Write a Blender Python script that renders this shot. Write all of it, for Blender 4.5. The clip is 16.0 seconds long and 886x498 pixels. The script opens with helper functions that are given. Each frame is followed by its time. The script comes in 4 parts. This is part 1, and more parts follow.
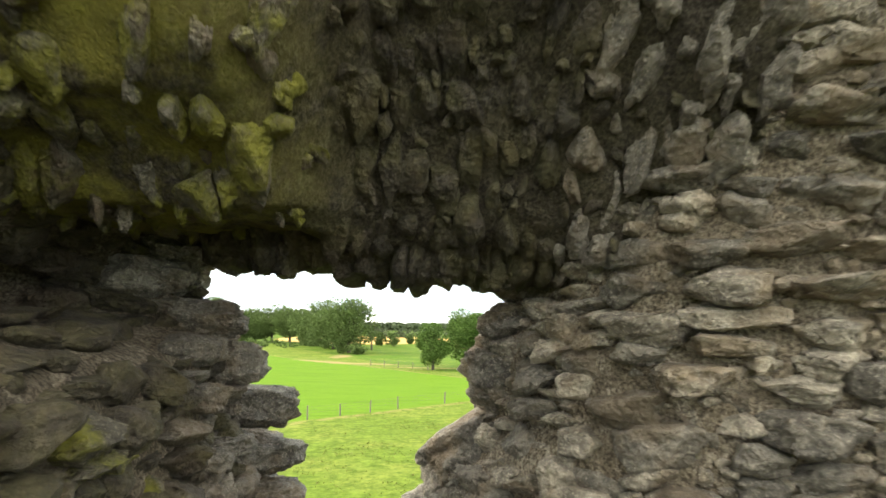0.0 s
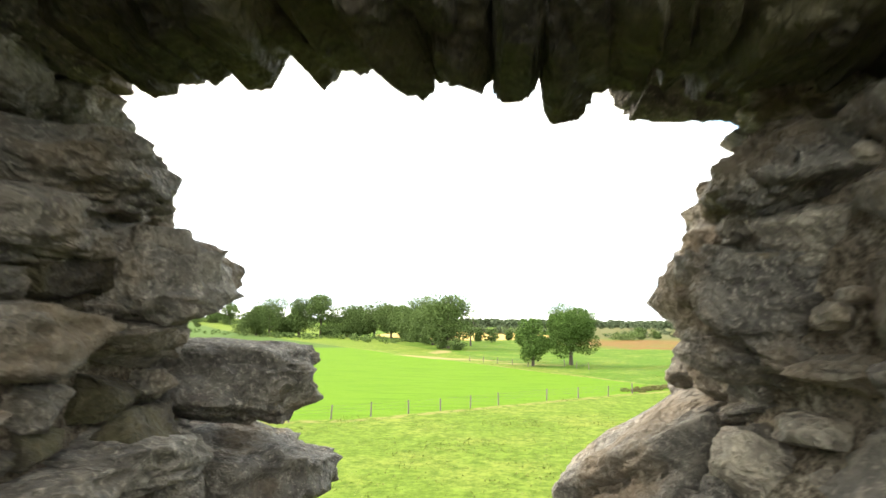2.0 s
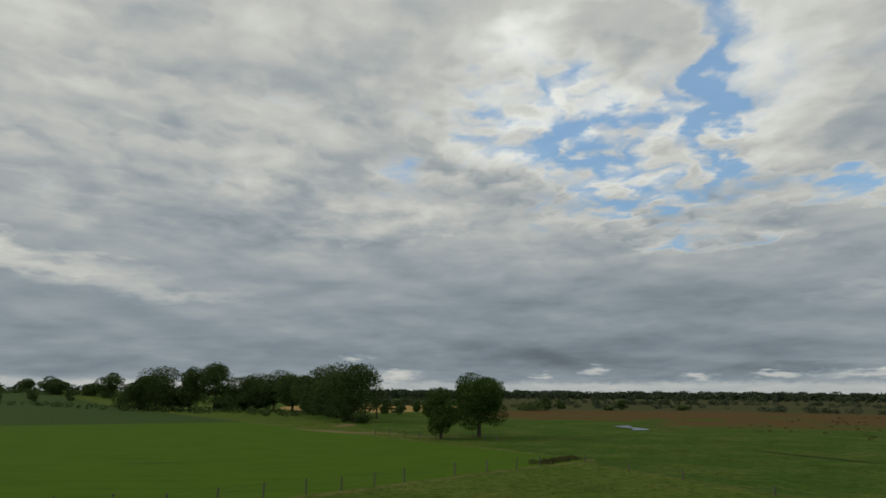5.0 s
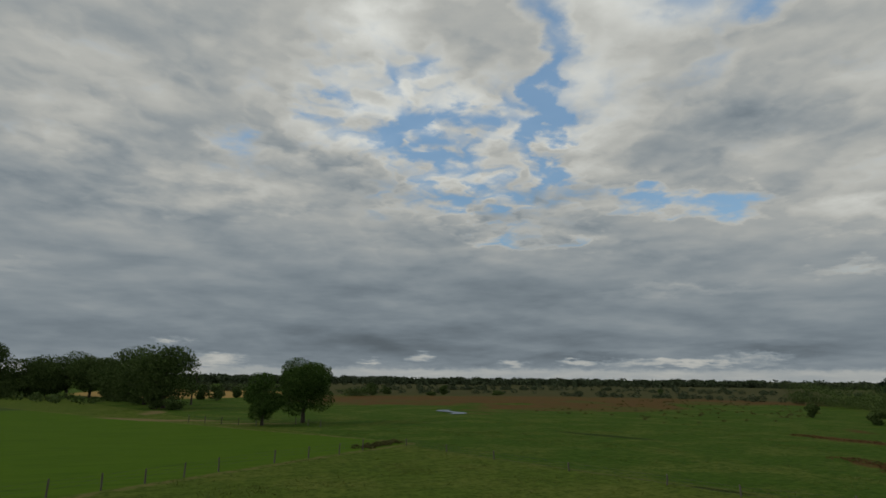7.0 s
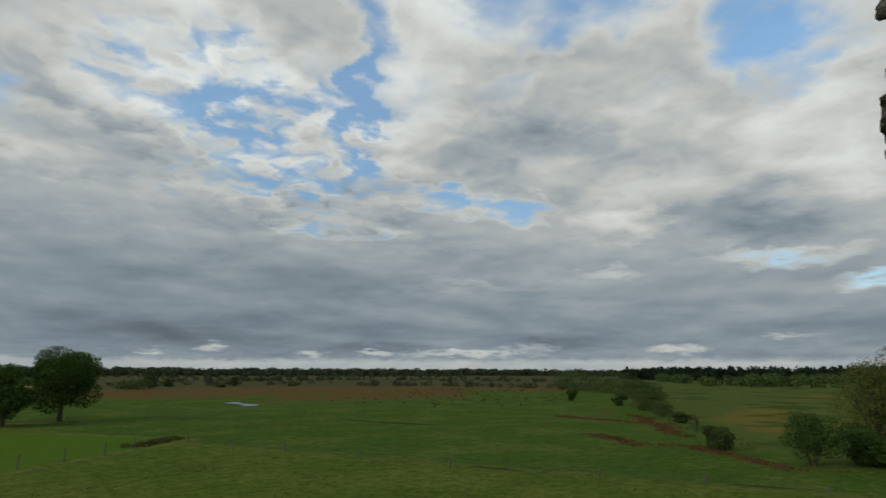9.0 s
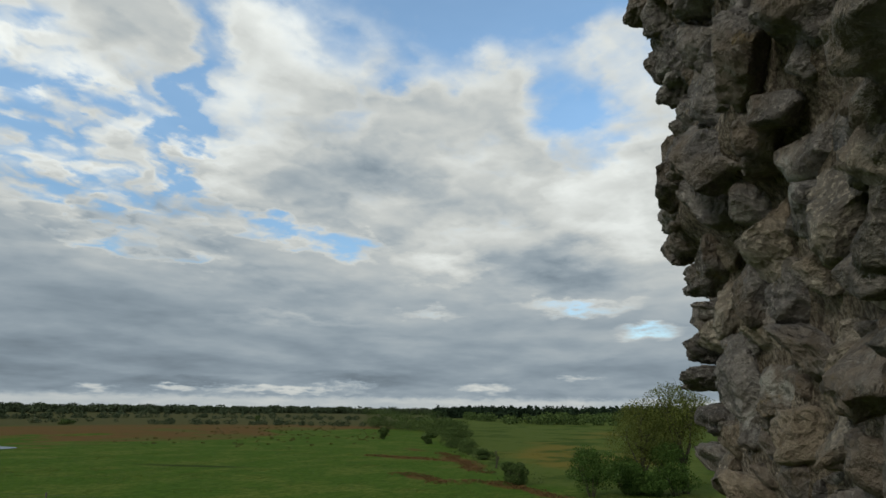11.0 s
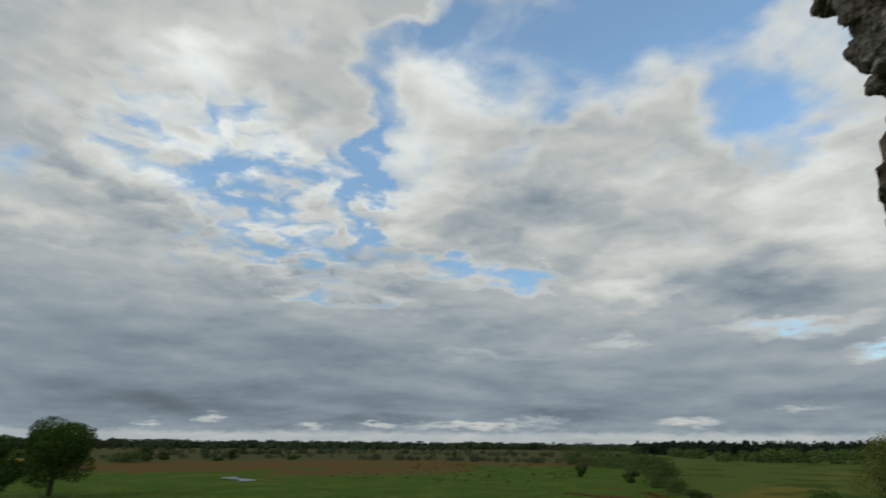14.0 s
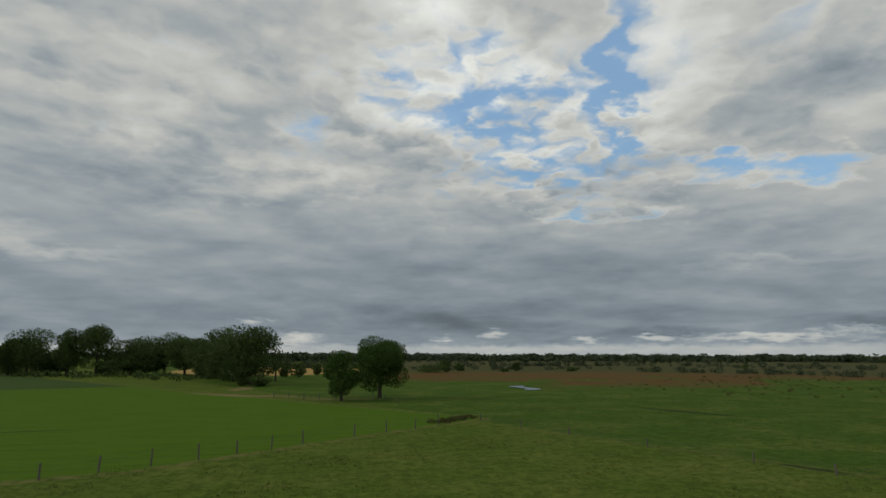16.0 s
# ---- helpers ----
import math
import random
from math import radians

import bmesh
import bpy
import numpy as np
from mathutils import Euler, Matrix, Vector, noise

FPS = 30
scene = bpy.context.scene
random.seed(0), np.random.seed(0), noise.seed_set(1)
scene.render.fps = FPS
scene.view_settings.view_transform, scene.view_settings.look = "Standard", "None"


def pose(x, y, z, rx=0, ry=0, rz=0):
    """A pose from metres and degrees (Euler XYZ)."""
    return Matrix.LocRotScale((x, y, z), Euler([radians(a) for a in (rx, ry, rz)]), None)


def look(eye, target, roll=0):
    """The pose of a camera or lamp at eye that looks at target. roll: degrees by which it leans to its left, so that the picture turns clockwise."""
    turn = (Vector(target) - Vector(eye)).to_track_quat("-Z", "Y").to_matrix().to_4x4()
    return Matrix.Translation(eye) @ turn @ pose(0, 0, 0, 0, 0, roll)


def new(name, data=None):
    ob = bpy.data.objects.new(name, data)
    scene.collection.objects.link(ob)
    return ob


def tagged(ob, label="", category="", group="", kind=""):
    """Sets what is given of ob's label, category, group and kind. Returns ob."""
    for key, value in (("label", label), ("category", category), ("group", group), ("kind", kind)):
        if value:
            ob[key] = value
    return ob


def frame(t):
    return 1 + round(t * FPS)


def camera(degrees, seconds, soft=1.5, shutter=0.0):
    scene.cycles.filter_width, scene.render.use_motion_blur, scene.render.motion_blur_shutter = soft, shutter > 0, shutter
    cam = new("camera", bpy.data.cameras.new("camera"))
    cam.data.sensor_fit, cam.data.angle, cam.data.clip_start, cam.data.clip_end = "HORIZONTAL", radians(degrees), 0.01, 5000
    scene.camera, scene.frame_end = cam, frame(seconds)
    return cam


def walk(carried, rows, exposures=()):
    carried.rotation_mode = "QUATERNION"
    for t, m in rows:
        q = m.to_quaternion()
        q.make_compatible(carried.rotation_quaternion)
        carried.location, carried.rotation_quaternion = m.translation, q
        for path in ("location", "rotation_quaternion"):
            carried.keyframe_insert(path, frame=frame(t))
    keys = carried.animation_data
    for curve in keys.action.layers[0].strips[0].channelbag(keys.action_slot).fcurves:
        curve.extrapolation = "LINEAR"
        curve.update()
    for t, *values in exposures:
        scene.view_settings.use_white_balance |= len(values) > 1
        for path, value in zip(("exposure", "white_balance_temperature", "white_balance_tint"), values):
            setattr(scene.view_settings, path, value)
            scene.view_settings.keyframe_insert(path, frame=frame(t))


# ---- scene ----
# ---- camera: seconds, place in metres, yaw, pitch, roll in degrees ----
ROWS = (
    (0.0, 0.099, -2.424, 8.299, -3.00, 7.46, -0.64),
    (0.5, 0.141, -2.098, 8.263, 0.39, 7.96, -0.90),
    (1.0, 0.158, -1.839, 8.249, 1.26, 7.34, -0.75),
    (1.5, 0.078, -1.555, 8.218, 3.38, 7.07, -0.84),
    (2.0, 0.045, -1.271, 8.108, 6.72, 7.02, -0.55),
    (2.5, 0.064, -1.004, 8.064, 8.61, 7.59, -0.59),
    (3.0, 0.080, -0.847, 8.041, 9.05, 8.66, -0.61),
    (3.2, 0.074, -0.779, 8.027, 9.31, 8.93, -0.63),
    (5.3, 0.000, -0.005, 7.970, -5.57, 14.94, -0.38),
    (5.5, -0.010, -0.002, 7.978, -7.75, 15.42, -0.56),
    (6.0, -0.060, -0.015, 8.004, -12.59, 15.29, -0.64),
    (6.5, -0.082, -0.033, 8.017, -16.24, 14.17, -0.55),
    (7.0, -0.063, -0.041, 8.025, -19.01, 12.67, -0.51),
    (7.5, -0.031, -0.025, 8.022, -21.46, 11.42, -0.41),
    (8.0, -0.003, -0.004, 8.001, -25.65, 11.30, -0.34),
    (8.5, -0.008, 0.007, 8.007, -31.66, 11.51, -0.20),
    (9.0, 0.005, 0.034, 8.005, -38.55, 11.84, -0.13),
    (9.5, 0.029, 0.052, 7.995, -45.45, 12.29, -0.22),
    (10.0, 0.043, 0.047, 7.993, -51.99, 13.07, -0.24),
    (10.2, 0.045, 0.046, 7.991, -54.34, 13.32, -0.15),
    (12.3, 0.016, 0.035, 8.005, -56.58, 18.38, 0.04),
    (12.5, 0.007, 0.030, 8.006, -55.52, 19.55, -0.03),
    (13.0, -0.025, 0.021, 8.009, -52.12, 21.59, -0.12),
    (13.5, -0.039, 0.020, 8.007, -46.70, 20.99, -0.11),
    (14.0, -0.003, 0.031, 8.000, -38.15, 18.64, -0.38),
    (14.5, 0.037, 0.054, 7.977, -28.15, 16.28, -0.39),
    (15.0, 0.047, 0.061, 7.957, -17.78, 14.54, -0.28),
    (15.5, 0.038, 0.043, 7.953, -10.97, 12.69, -0.20),
    (16.0, 0.010, 0.007, 7.955, -11.91, 10.42, -0.06),
)
cam = camera(75.36, 16.0, soft=1.5, shutter=0.3)
walk(cam, [(t, pose(x, y, z, 90 + p, r, yw)) for t, x, y, z, yw, p, r in ROWS],
     exposures=((0.0, 3.3, 6900, 11), (1.0, 3.4, 6900, 11), (1.5, 3.5, 6900, 11), (2.0, 3.5, 6800, 11), (2.3, 2.9, 6650, 10), (2.5, 2.2, 6550, 10), (3.0, 0.95, 6500, 10), (3.2, 0.65, 6450, 10),
                (4.2, 0.1, 6350, 9), (5.3, 0.0, 6350, 9), (6.2, -0.15, 6350, 9), (7.0, -0.25, 6350, 9), (8.0, -0.08, 6200, 8), (9.0, 0.0, 6200, 8), (10.0, 0.1, 6150, 8), (12.3, 0.32, 6150, 8),
                (13.5, 0.15, 6150, 8), (14.0, 0.08, 6150, 8), (15.0, 0.02, 6350, 9), (16.0, 0.0, 6350, 9)))


# ---- node helpers ----
def link(nt, socket, value):
    if isinstance(value, bpy.types.NodeSocket):
        nt.links.new(value, socket)
    elif value is not None:
        socket.default_value = value


def calc(nt, op, a, b=None, c=None, clamp=False):
    n = nt.nodes.new("ShaderNodeMath")
    n.operation, n.use_clamp = op, clamp
    for s, v in zip(n.inputs, (a, b, c)):
        link(nt, s, v)
    return n.outputs[0]


def vec(nt, op, a, b=None):
    n = nt.nodes.new("ShaderNodeVectorMath")
    n.operation = op
    link(nt, n.inputs[0], a)
    link(nt, n.inputs[1], b)
    return n.outputs[0]


def join(nt, x, y, z=0.0):
    n = nt.nodes.new("ShaderNodeCombineXYZ")
    for s, v in zip(n.inputs, (x, y, z)):
        link(nt, s, v)
    return n.outputs[0]


def split(nt, v):
    n = nt.nodes.new("ShaderNodeSeparateXYZ")
    link(nt, n.inputs[0], v)
    return n.outputs


def fbm(nt, v, scale, detail=4.0, rough=0.55, distortion=0.0, colour=False):
    n = nt.nodes.new("ShaderNodeTexNoise")
    link(nt, n.inputs["Vector"], v)
    n.inputs["Scale"].default_value = scale
    n.inputs["Detail"].default_value = detail
    n.inputs["Roughness"].default_value = rough
    n.inputs["Distortion"].default_value = distortion
    return n.outputs["Color" if colour else "Fac"]


def ramp(nt, fac, lo, hi, a=0.0, b=1.0):
    n = nt.nodes.new("ShaderNodeMapRange")
    n.interpolation_type = "SMOOTHSTEP"
    for s, v in zip(n.inputs, (fac, lo, hi, a, b)):
        link(nt, s, v)
    return n.outputs[0]


def mix(nt, fac, a, b, how="MIX"):
    n = nt.nodes.new("ShaderNodeMix")
    n.data_type, n.blend_type = "RGBA", how
    link(nt, n.inputs[0], fac)
    for s, v in ((n.inputs[6], a), (n.inputs[7], b)):
        link(nt, s, (*v, 1.0) if isinstance(v, tuple) and len(v) == 3 else v)
    return n.outputs[2]


def stops(nt, fac, pairs):
    n = nt.nodes.new("ShaderNodeValToRGB")
    link(nt, n.inputs[0], fac)
    e = n.color_ramp.elements
    while len(e) < len(pairs):
        e.new(0.5)
    for k, (p, c) in zip(e, pairs):
        k.position, k.color = p, (*c, 1.0) if isinstance(c, tuple) else (c, c, c, 1.0)
    return n.outputs[0]


def blob(nt, v, x, y, rx, ry, turn=0.0):
    """1 in the middle of an ellipse, falling softly to 0 at its rim."""
    n = nt.nodes.new("ShaderNodeMapping")
    n.vector_type = "TEXTURE"
    link(nt, n.inputs[0], v)
    n.inputs[1].default_value, n.inputs[2].default_value, n.inputs[3].default_value = (x, y, 0), (0, 0, radians(turn)), (rx, ry, 1)
    g = nt.nodes.new("ShaderNodeTexGradient")
    g.gradient_type = "SPHERICAL"
    link(nt, g.inputs[0], n.outputs[0])
    return g.outputs[1]


def blobs(nt, v, rows, start=0.0):
    total = start
    for x, y, rx, ry, turn, k in rows:
        total = calc(nt, "MULTIPLY_ADD", blob(nt, v, x, y, rx, ry, turn), k, total)
    return total


# ---- sky: broken cloud, blue gaps, a pale strip at the horizon; degrees right of north and above the horizon ----
SUN_AZ, SUN_EL = 283.0, 26.0
GAPS_LOW = (
    (28.8, 24.0, 2.2, 4.3, 0, 0.9), (30.1, 19.8, 4.0, 1.9, -30, 1.0), (40.3, 16.8, 6.1, 1.3, 0, 1.0), (46.0, 15.8, 4.8, 1.5, 0, 1.0),
    (14.8, 24.8, 5.5, 2.3, 0, 0.6), (6.8, 26.4, 3.7, 1.3, 0, 0.6), (16.6, 22.6, 4.5, 1.2, 0, 0.6), (21.2, 17.7, 5.2, 1.2, 0, 0.7), (23.8, 13.8, 5.8, 1.0, 0, 0.9),
    (31.4, 13.2, 4.6, 0.8, 0, 0.6), (-3.0, 21.9, 4.3, 1.6, 0, 0.5), (69.8, 9.5, 7.4, 1.1, 0, 0.9), (75.9, 7.1, 4.1, 0.8, 0, 0.9), (54.7, 9.1, 5.0, 0.7, 0, 0.5))
GAPS_HIGH = (
    (30.9, 34.5, 4.3, 7.6, 0, 1.0), (29.4, 28.1, 2.1, 5.3, 0, 0.8), (45.7, 27.5, 4.5, 3.4, 0, 0.40), (51.3, 31.2, 5.2, 2.4, 0, 0.6), (22.2, 26.2, 3.6, 1.4, 0, 0.8),
    (20.9, 38.0, 3.9, 1.4, 0, 0.5), (56.7, 39.5, 25.5, 11.0, 0, 1.5), (70.5, 28.8, 7.6, 7.0, 0, 1.2), (72.3, 40.4, 9.9, 6.2, 0, 1.1), (36.7, 40.8, 12.2, 4.3, 0, 1.0),
    (45.5, 40.5, 7.3, 3.7, 0, -0.55), (31.6, 42.5, 4.9, 1.8, 0, -1.0), (62.9, 32.3, 5.6, 4.0, 0, -0.35), (70.1, 42.7, 5.8, 2.1, 0, -0.4), (84, 35, 10, 14, 0, 1.4), (60, 52, 30, 9, 0, 1.3))
BRIGHT = (
    (36.3, 29.1, 7.7, 9.2, 0, 0.16), (34.2, 20.7, 6.1, 3.1, 0, 0.16), (8.7, 25.3, 9.2, 4.1, 20, 0.16), (18.4, 22.0, 13.2, 6.6, 0, 0.12), (-2.7, 17.0, 12.8, 2.0, 0, 0.15),
    (-18.0, 33.7, 6.5, 3.6, 0, 0.14), (-23.3, 8.6, 7.8, 0.9, 0, 0.14), (41.9, 8.2, 9.7, 0.7, 0, 0.08), (-23.3, 28.5, 11.0, 5.8, 0, 0.06), (11.7, 32.8, 6.7, 2.3, 20, 0.12),
    (-15.1, 21.3, 4.4, 3.0, 0, 0.10), (39.9, 35.4, 10.9, 5.4, 0, 0.18), (74.1, 18.6, 6.7, 6.3, 0, 0.24), (22.0, 28.0, 17.0, 10.0, 0, 0.11), (56.5, 13.8, 5.1, 2.0, 0, 0.20), (17.3, 29.9, 9.5, 4.1, 0, 0.10),
    (11.3, 33.0, 9.9, 4.3, 0, 0.08), (-39.0, 10.5, 11.0, 1.6, 0, 0.25), (-30.0, 9.8, 8.0, 1.4, 0, 0.16), (-36.0, 29.0, 14.0, 5.0, 0, 0.12))
GLOW = (
    (-2.1, 1.5, 3.9, 1.1, 0, 1.0), (11.8, 1.4, 1.6, 0.6, 0, 0.9), (16.8, 1.9, 2.6, 0.7, 0, 1.0), (25.8, 1.4, 2.5, 0.7, 0, 0.9), (31.9, 1.5, 2.5, 0.5, 0, 0.9),
    (40.6, 1.5, 12.9, 0.7, 0, 1.0), (-6.3, 3.1, 3.3, 0.4, 0, 0.8), (47.9, 2.2, 5.2, 0.5, 0, 0.7), (60.4, 1.9, 4.6, 0.8, 0, 1.0), (69.5, 2.7, 4.3, 0.5, 0, 0.7))
DARK = (
    (-7.6, 28.7, 12.2, 3.0, -20, 0.09), (-18.6, 16.2, 20.6, 3.6, 0, 0.10), (4.0, 20.2, 22.4, 3.0, -10, 0.06), (19.1, 8.5, 37.2, 4.2, 0, 0.06), (16.2, 3.4, 23.7, 2.6, 0, 0.08),
    (30.6, 15.7, 8.5, 2.9, 0, 0.10), (48.2, 21.6, 10.0, 6.1, 0, 0.10), (40.0, 10.7, 9.6, 1.9, 0, 0.06), (-26.0, 20.4, 8.5, 2.6, 0, 0.08), (33.4, 1.9, 7.0, 0.8, 0, 0.10),
    (51.9, 22.2, 19.8, 5.1, 0, 0.08), (67.6, 13.3, 11.5, 4.0, 0, 0.18), (43.1, 27.5, 9.4, 3.3, 0, 0.05), (48.7, 2.4, 7.2, 1.1, 0, 0.08))

world = bpy.data.worlds.new("sky")
scene.world = world
world.use_nodes = True
nt = world.node_tree
nt.nodes.clear()
way = nt.nodes.new("ShaderNodeTexCoord").outputs["Generated"]
wx, wy, wz = split(nt, way)
az = calc(nt, "MULTIPLY", calc(nt, "ARCTAN2", wx, wy), 57.29578)
el = calc(nt, "MULTIPLY", calc(nt, "ARCSINE", wz), 57.29578)


def on_deck(lift):
    """The direction met with a level cloud deck, so that the clouds flatten towards the horizon; lift looks a little higher."""
    up = calc(nt, "ADD", calc(nt, "MAXIMUM", wz, 0.0), 0.16 + lift)
    return join(nt, calc(nt, "DIVIDE", wx, up), calc(nt, "DIVIDE", wy, up))


def lumps(v, scale):
    n = nt.nodes.new("ShaderNodeTexVoronoi")
    n.feature = "SMOOTH_F1"
    link(nt, n.inputs["Vector"], v)
    n.inputs["Scale"].default_value, n.inputs["Smoothness"].default_value = scale, 0.45
    n.inputs["Detail"].default_value, n.inputs["Roughness"].default_value = 1.0, 0.4
    return n.outputs[0]


deck, deck_up = on_deck(0.0), on_deck(0.022)
streak = join(nt, calc(nt, "MULTIPLY", az, 0.06), calc(nt, "MULTIPLY", el, 0.30))
# ragged edges: the forms are displaced by noise, less so near the horizon
w1 = fbm(nt, deck, 5.0, 7.0, 0.55, 0.0, True)
amount = ramp(nt, el, 2.0, 20.0, 0.18, 1.0)
wv = vec(nt, "MULTIPLY", vec(nt, "SUBTRACT", w1, (0.5, 0.5, 0.5)), join(nt, calc(nt, "MULTIPLY", amount, 15.0), calc(nt, "MULTIPLY", amount, 10.0)))
place = vec(nt, "ADD", join(nt, az, el), wv)
swirl = vec(nt, "MULTIPLY", vec(nt, "SUBTRACT", w1, (0.5, 0.5, 0.5)), (0.30, 0.30, 0.0))
lump = lumps(vec(nt, "ADD", deck, swirl), 5.5)
lump_up = lumps(vec(nt, "ADD", deck_up, swirl), 5.5)
body = fbm(nt, deck, 3.0, 7.0, 0.50, 0.15)
body_up = fbm(nt, deck_up, 3.0, 7.0, 0.50, 0.15)
wide = fbm(nt, deck, 1.3, 3.0, 0.5)
band = fbm(nt, streak, 1.5, 6.0, 0.52, 0.3)
tatter = fbm(nt, join(nt, calc(nt, "MULTIPLY", az, 0.34), calc(nt, "MULTIPLY", el, 0.85)), 2.0, 7.0, 0.62, 0.3)
gap = blobs(nt, place, GAPS_LOW)
gap = blobs(nt, place, GAPS_HIGH, gap)
# small broken cells between the larger gaps
patchy = blobs(nt, place, ((17, 24.5, 20, 10, -10, 1.0), (26, 17, 16, 6, 0, 0.5)))
cells_small = lumps(vec(nt, "ADD", deck, swirl), 13.0)
broken = calc(nt, "MULTIPLY_ADD", calc(nt, "SUBTRACT", cells_small, 0.42), 1.3, calc(nt, "MULTIPLY", calc(nt, "SUBTRACT", lump, 0.36), 0.9))
broken = calc(nt, "MULTIPLY", broken, calc(nt, "ADD", patchy, 0.25))
broken = calc(nt, "ADD", broken, calc(nt, "MULTIPLY", calc(nt, "SUBTRACT", 0.48, body), 1.7))
gap = calc(nt, "MULTIPLY_ADD", broken, ramp(nt, el, 8.0, 19.0, 0.12, 0.9), gap)
blue = ramp(nt, gap, 0.26, 1.15, 0.0, 0.88)
low_el = calc(nt, "MULTIPLY_ADD", calc(nt, "SUBTRACT", tatter, 0.5), ramp(nt, el, 4.0, 0.8, 0.0, 1.1), el)
tone = stops(nt, calc(nt, "DIVIDE", low_el, 45.0), (
    (0.0, 0.42), (0.014, 0.46), (0.025, 0.28), (0.08, 0.27), (0.16, 0.315), (0.26, 0.36), (0.40, 0.41), (0.60, 0.45), (1.0, 0.46)))
high = ramp(nt, el, 6.0, 26.0)
tone = calc(nt, "ADD", tone, calc(nt, "MULTIPLY", calc(nt, "SUBTRACT", wide, 0.5), calc(nt, "MULTIPLY", high, 0.30)))
tone = calc(nt, "ADD", tone, calc(nt, "MULTIPLY", calc(nt, "SUBTRACT", body, body_up), calc(nt, "MULTIPLY_ADD", high, 0.40, 0.12)))
tone = calc(nt, "ADD", tone, calc(nt, "MULTIPLY", calc(nt, "SUBTRACT", body, 0.5), calc(nt, "MULTIPLY", high, -0.25)))
tone = calc(nt, "ADD", tone, calc(nt, "MULTIPLY", calc(nt, "SUBTRACT", lump_up, lump), calc(nt, "MULTIPLY_ADD", patchy, 0.30, calc(nt, "MULTIPLY", high, 0.16))))
tone = calc(nt, "ADD", tone, calc(nt, "MULTIPLY", calc(nt, "SUBTRACT", band, 0.5), ramp(nt, el, 3.0, 24.0, 0.24, 0.12)))
tone = calc(nt, "ADD", tone, calc(nt, "MULTIPLY", ramp(nt, az, 15.0, 70.0), calc(nt, "MULTIPLY", ramp(nt, el, 2.0, 14.0), 0.07)))
tone = blobs(nt, place, BRIGHT, tone)
tone = calc(nt, "SUBTRACT", tone, blobs(nt, place, DARK))
tone = calc(nt, "ADD", tone, calc(nt, "MULTIPLY", ramp(nt, calc(nt, "ADD", blobs(nt, place, GLOW), calc(nt, "MULTIPLY", calc(nt, "SUBTRACT", tatter, 0.5), 1.2)), 0.20, 1.0), calc(nt, "MULTIPLY", ramp(nt, el, 4.5, 3.0), 0.26)))
# sunlit rims where cloud breaks into blue
tone = calc(nt, "ADD", tone, calc(nt, "MULTIPLY", ramp(nt, gap, 0.0, 0.45), 0.10))
cloud = mix(nt, ramp(nt, tone, 0.20, 0.55), (0.80, 0.95, 1.06), (0.99, 0.985, 0.91))
tone = calc(nt, "MINIMUM", calc(nt, "MAXIMUM", tone, 0.15), 0.82)
cloud = mix(nt, 1.0, cloud, join(nt, tone, tone, tone), "MULTIPLY")
air = nt.nodes.new("ShaderNodeTexSky")
air.sky_type, air.sun_disc = "NISHITA", False
air.sun_elevation, air.sun_rotation = radians(SUN_EL), radians(SUN_AZ)
clear = mix(nt, 1.0, air.outputs[0], (1.6, 2.0, 2.05), "MULTIPLY")
clear = mix(nt, ramp(nt, el, 8.0, 34.0), mix(nt, 1.0, clear, (0.72, 0.66, 0.66), "MULTIPLY"), clear)
above = mix(nt, blue, mix(nt, 1.0, cloud, (10.0, 10.0, 10.0), "MULTIPLY"), clear)
bg = nt.nodes.new("ShaderNodeBackground")
link(nt, bg.inputs[0], above)
bg.inputs[1].default_value = 0.1
out = nt.nodes.new("ShaderNodeOutputWorld")
link(nt, out.inputs[0], bg.outputs[0])

sun = new("sun", bpy.data.lights.new("sun", "SUN"))
sun.data.energy, sun.data.angle, sun.data.color = 1.1, radians(12), (1.0, 0.93, 0.82)
sa, se = radians(SUN_AZ), radians(SUN_EL)
sun.matrix_world = look((60 * math.sin(sa) * math.cos(se), 60 * math.cos(sa) * math.cos(se), 60 * math.sin(se)), (0, 0, 0))


# ---- materials ----
def material(name):
    m = bpy.data.materials.new(name)
    m.use_nodes = True
    t = m.node_tree
    return m, t, t.nodes["Principled BSDF"]


def finish(t, bsdf, colour, rough, height=None, strength=0.5, distance=0.02):
    link(t, bsdf.inputs["Base Color"], colour)
    link(t, bsdf.inputs["Roughness"], rough)
    bsdf.inputs["Specular IOR Level"].default_value = 0.3
    if height is not None:
        b = t.nodes.new("ShaderNodeBump")
        b.inputs["Strength"].default_value, b.inputs["Distance"].default_value = strength, distance
        link(t, b.inputs["Height"], height)
        link(t, bsdf.inputs["Normal"], b.outputs[0])


def place_of(t):
    return t.nodes.new("ShaderNodeNewGeometry").outputs["Position"]


def cells(t, v, scale, kind="F1"):
    n = t.nodes.new("ShaderNodeTexVoronoi")
    n.feature = kind
    link(t, n.inputs["Vector"], v)
    n.inputs["Scale"].default_value = scale
    return n.outputs[0]


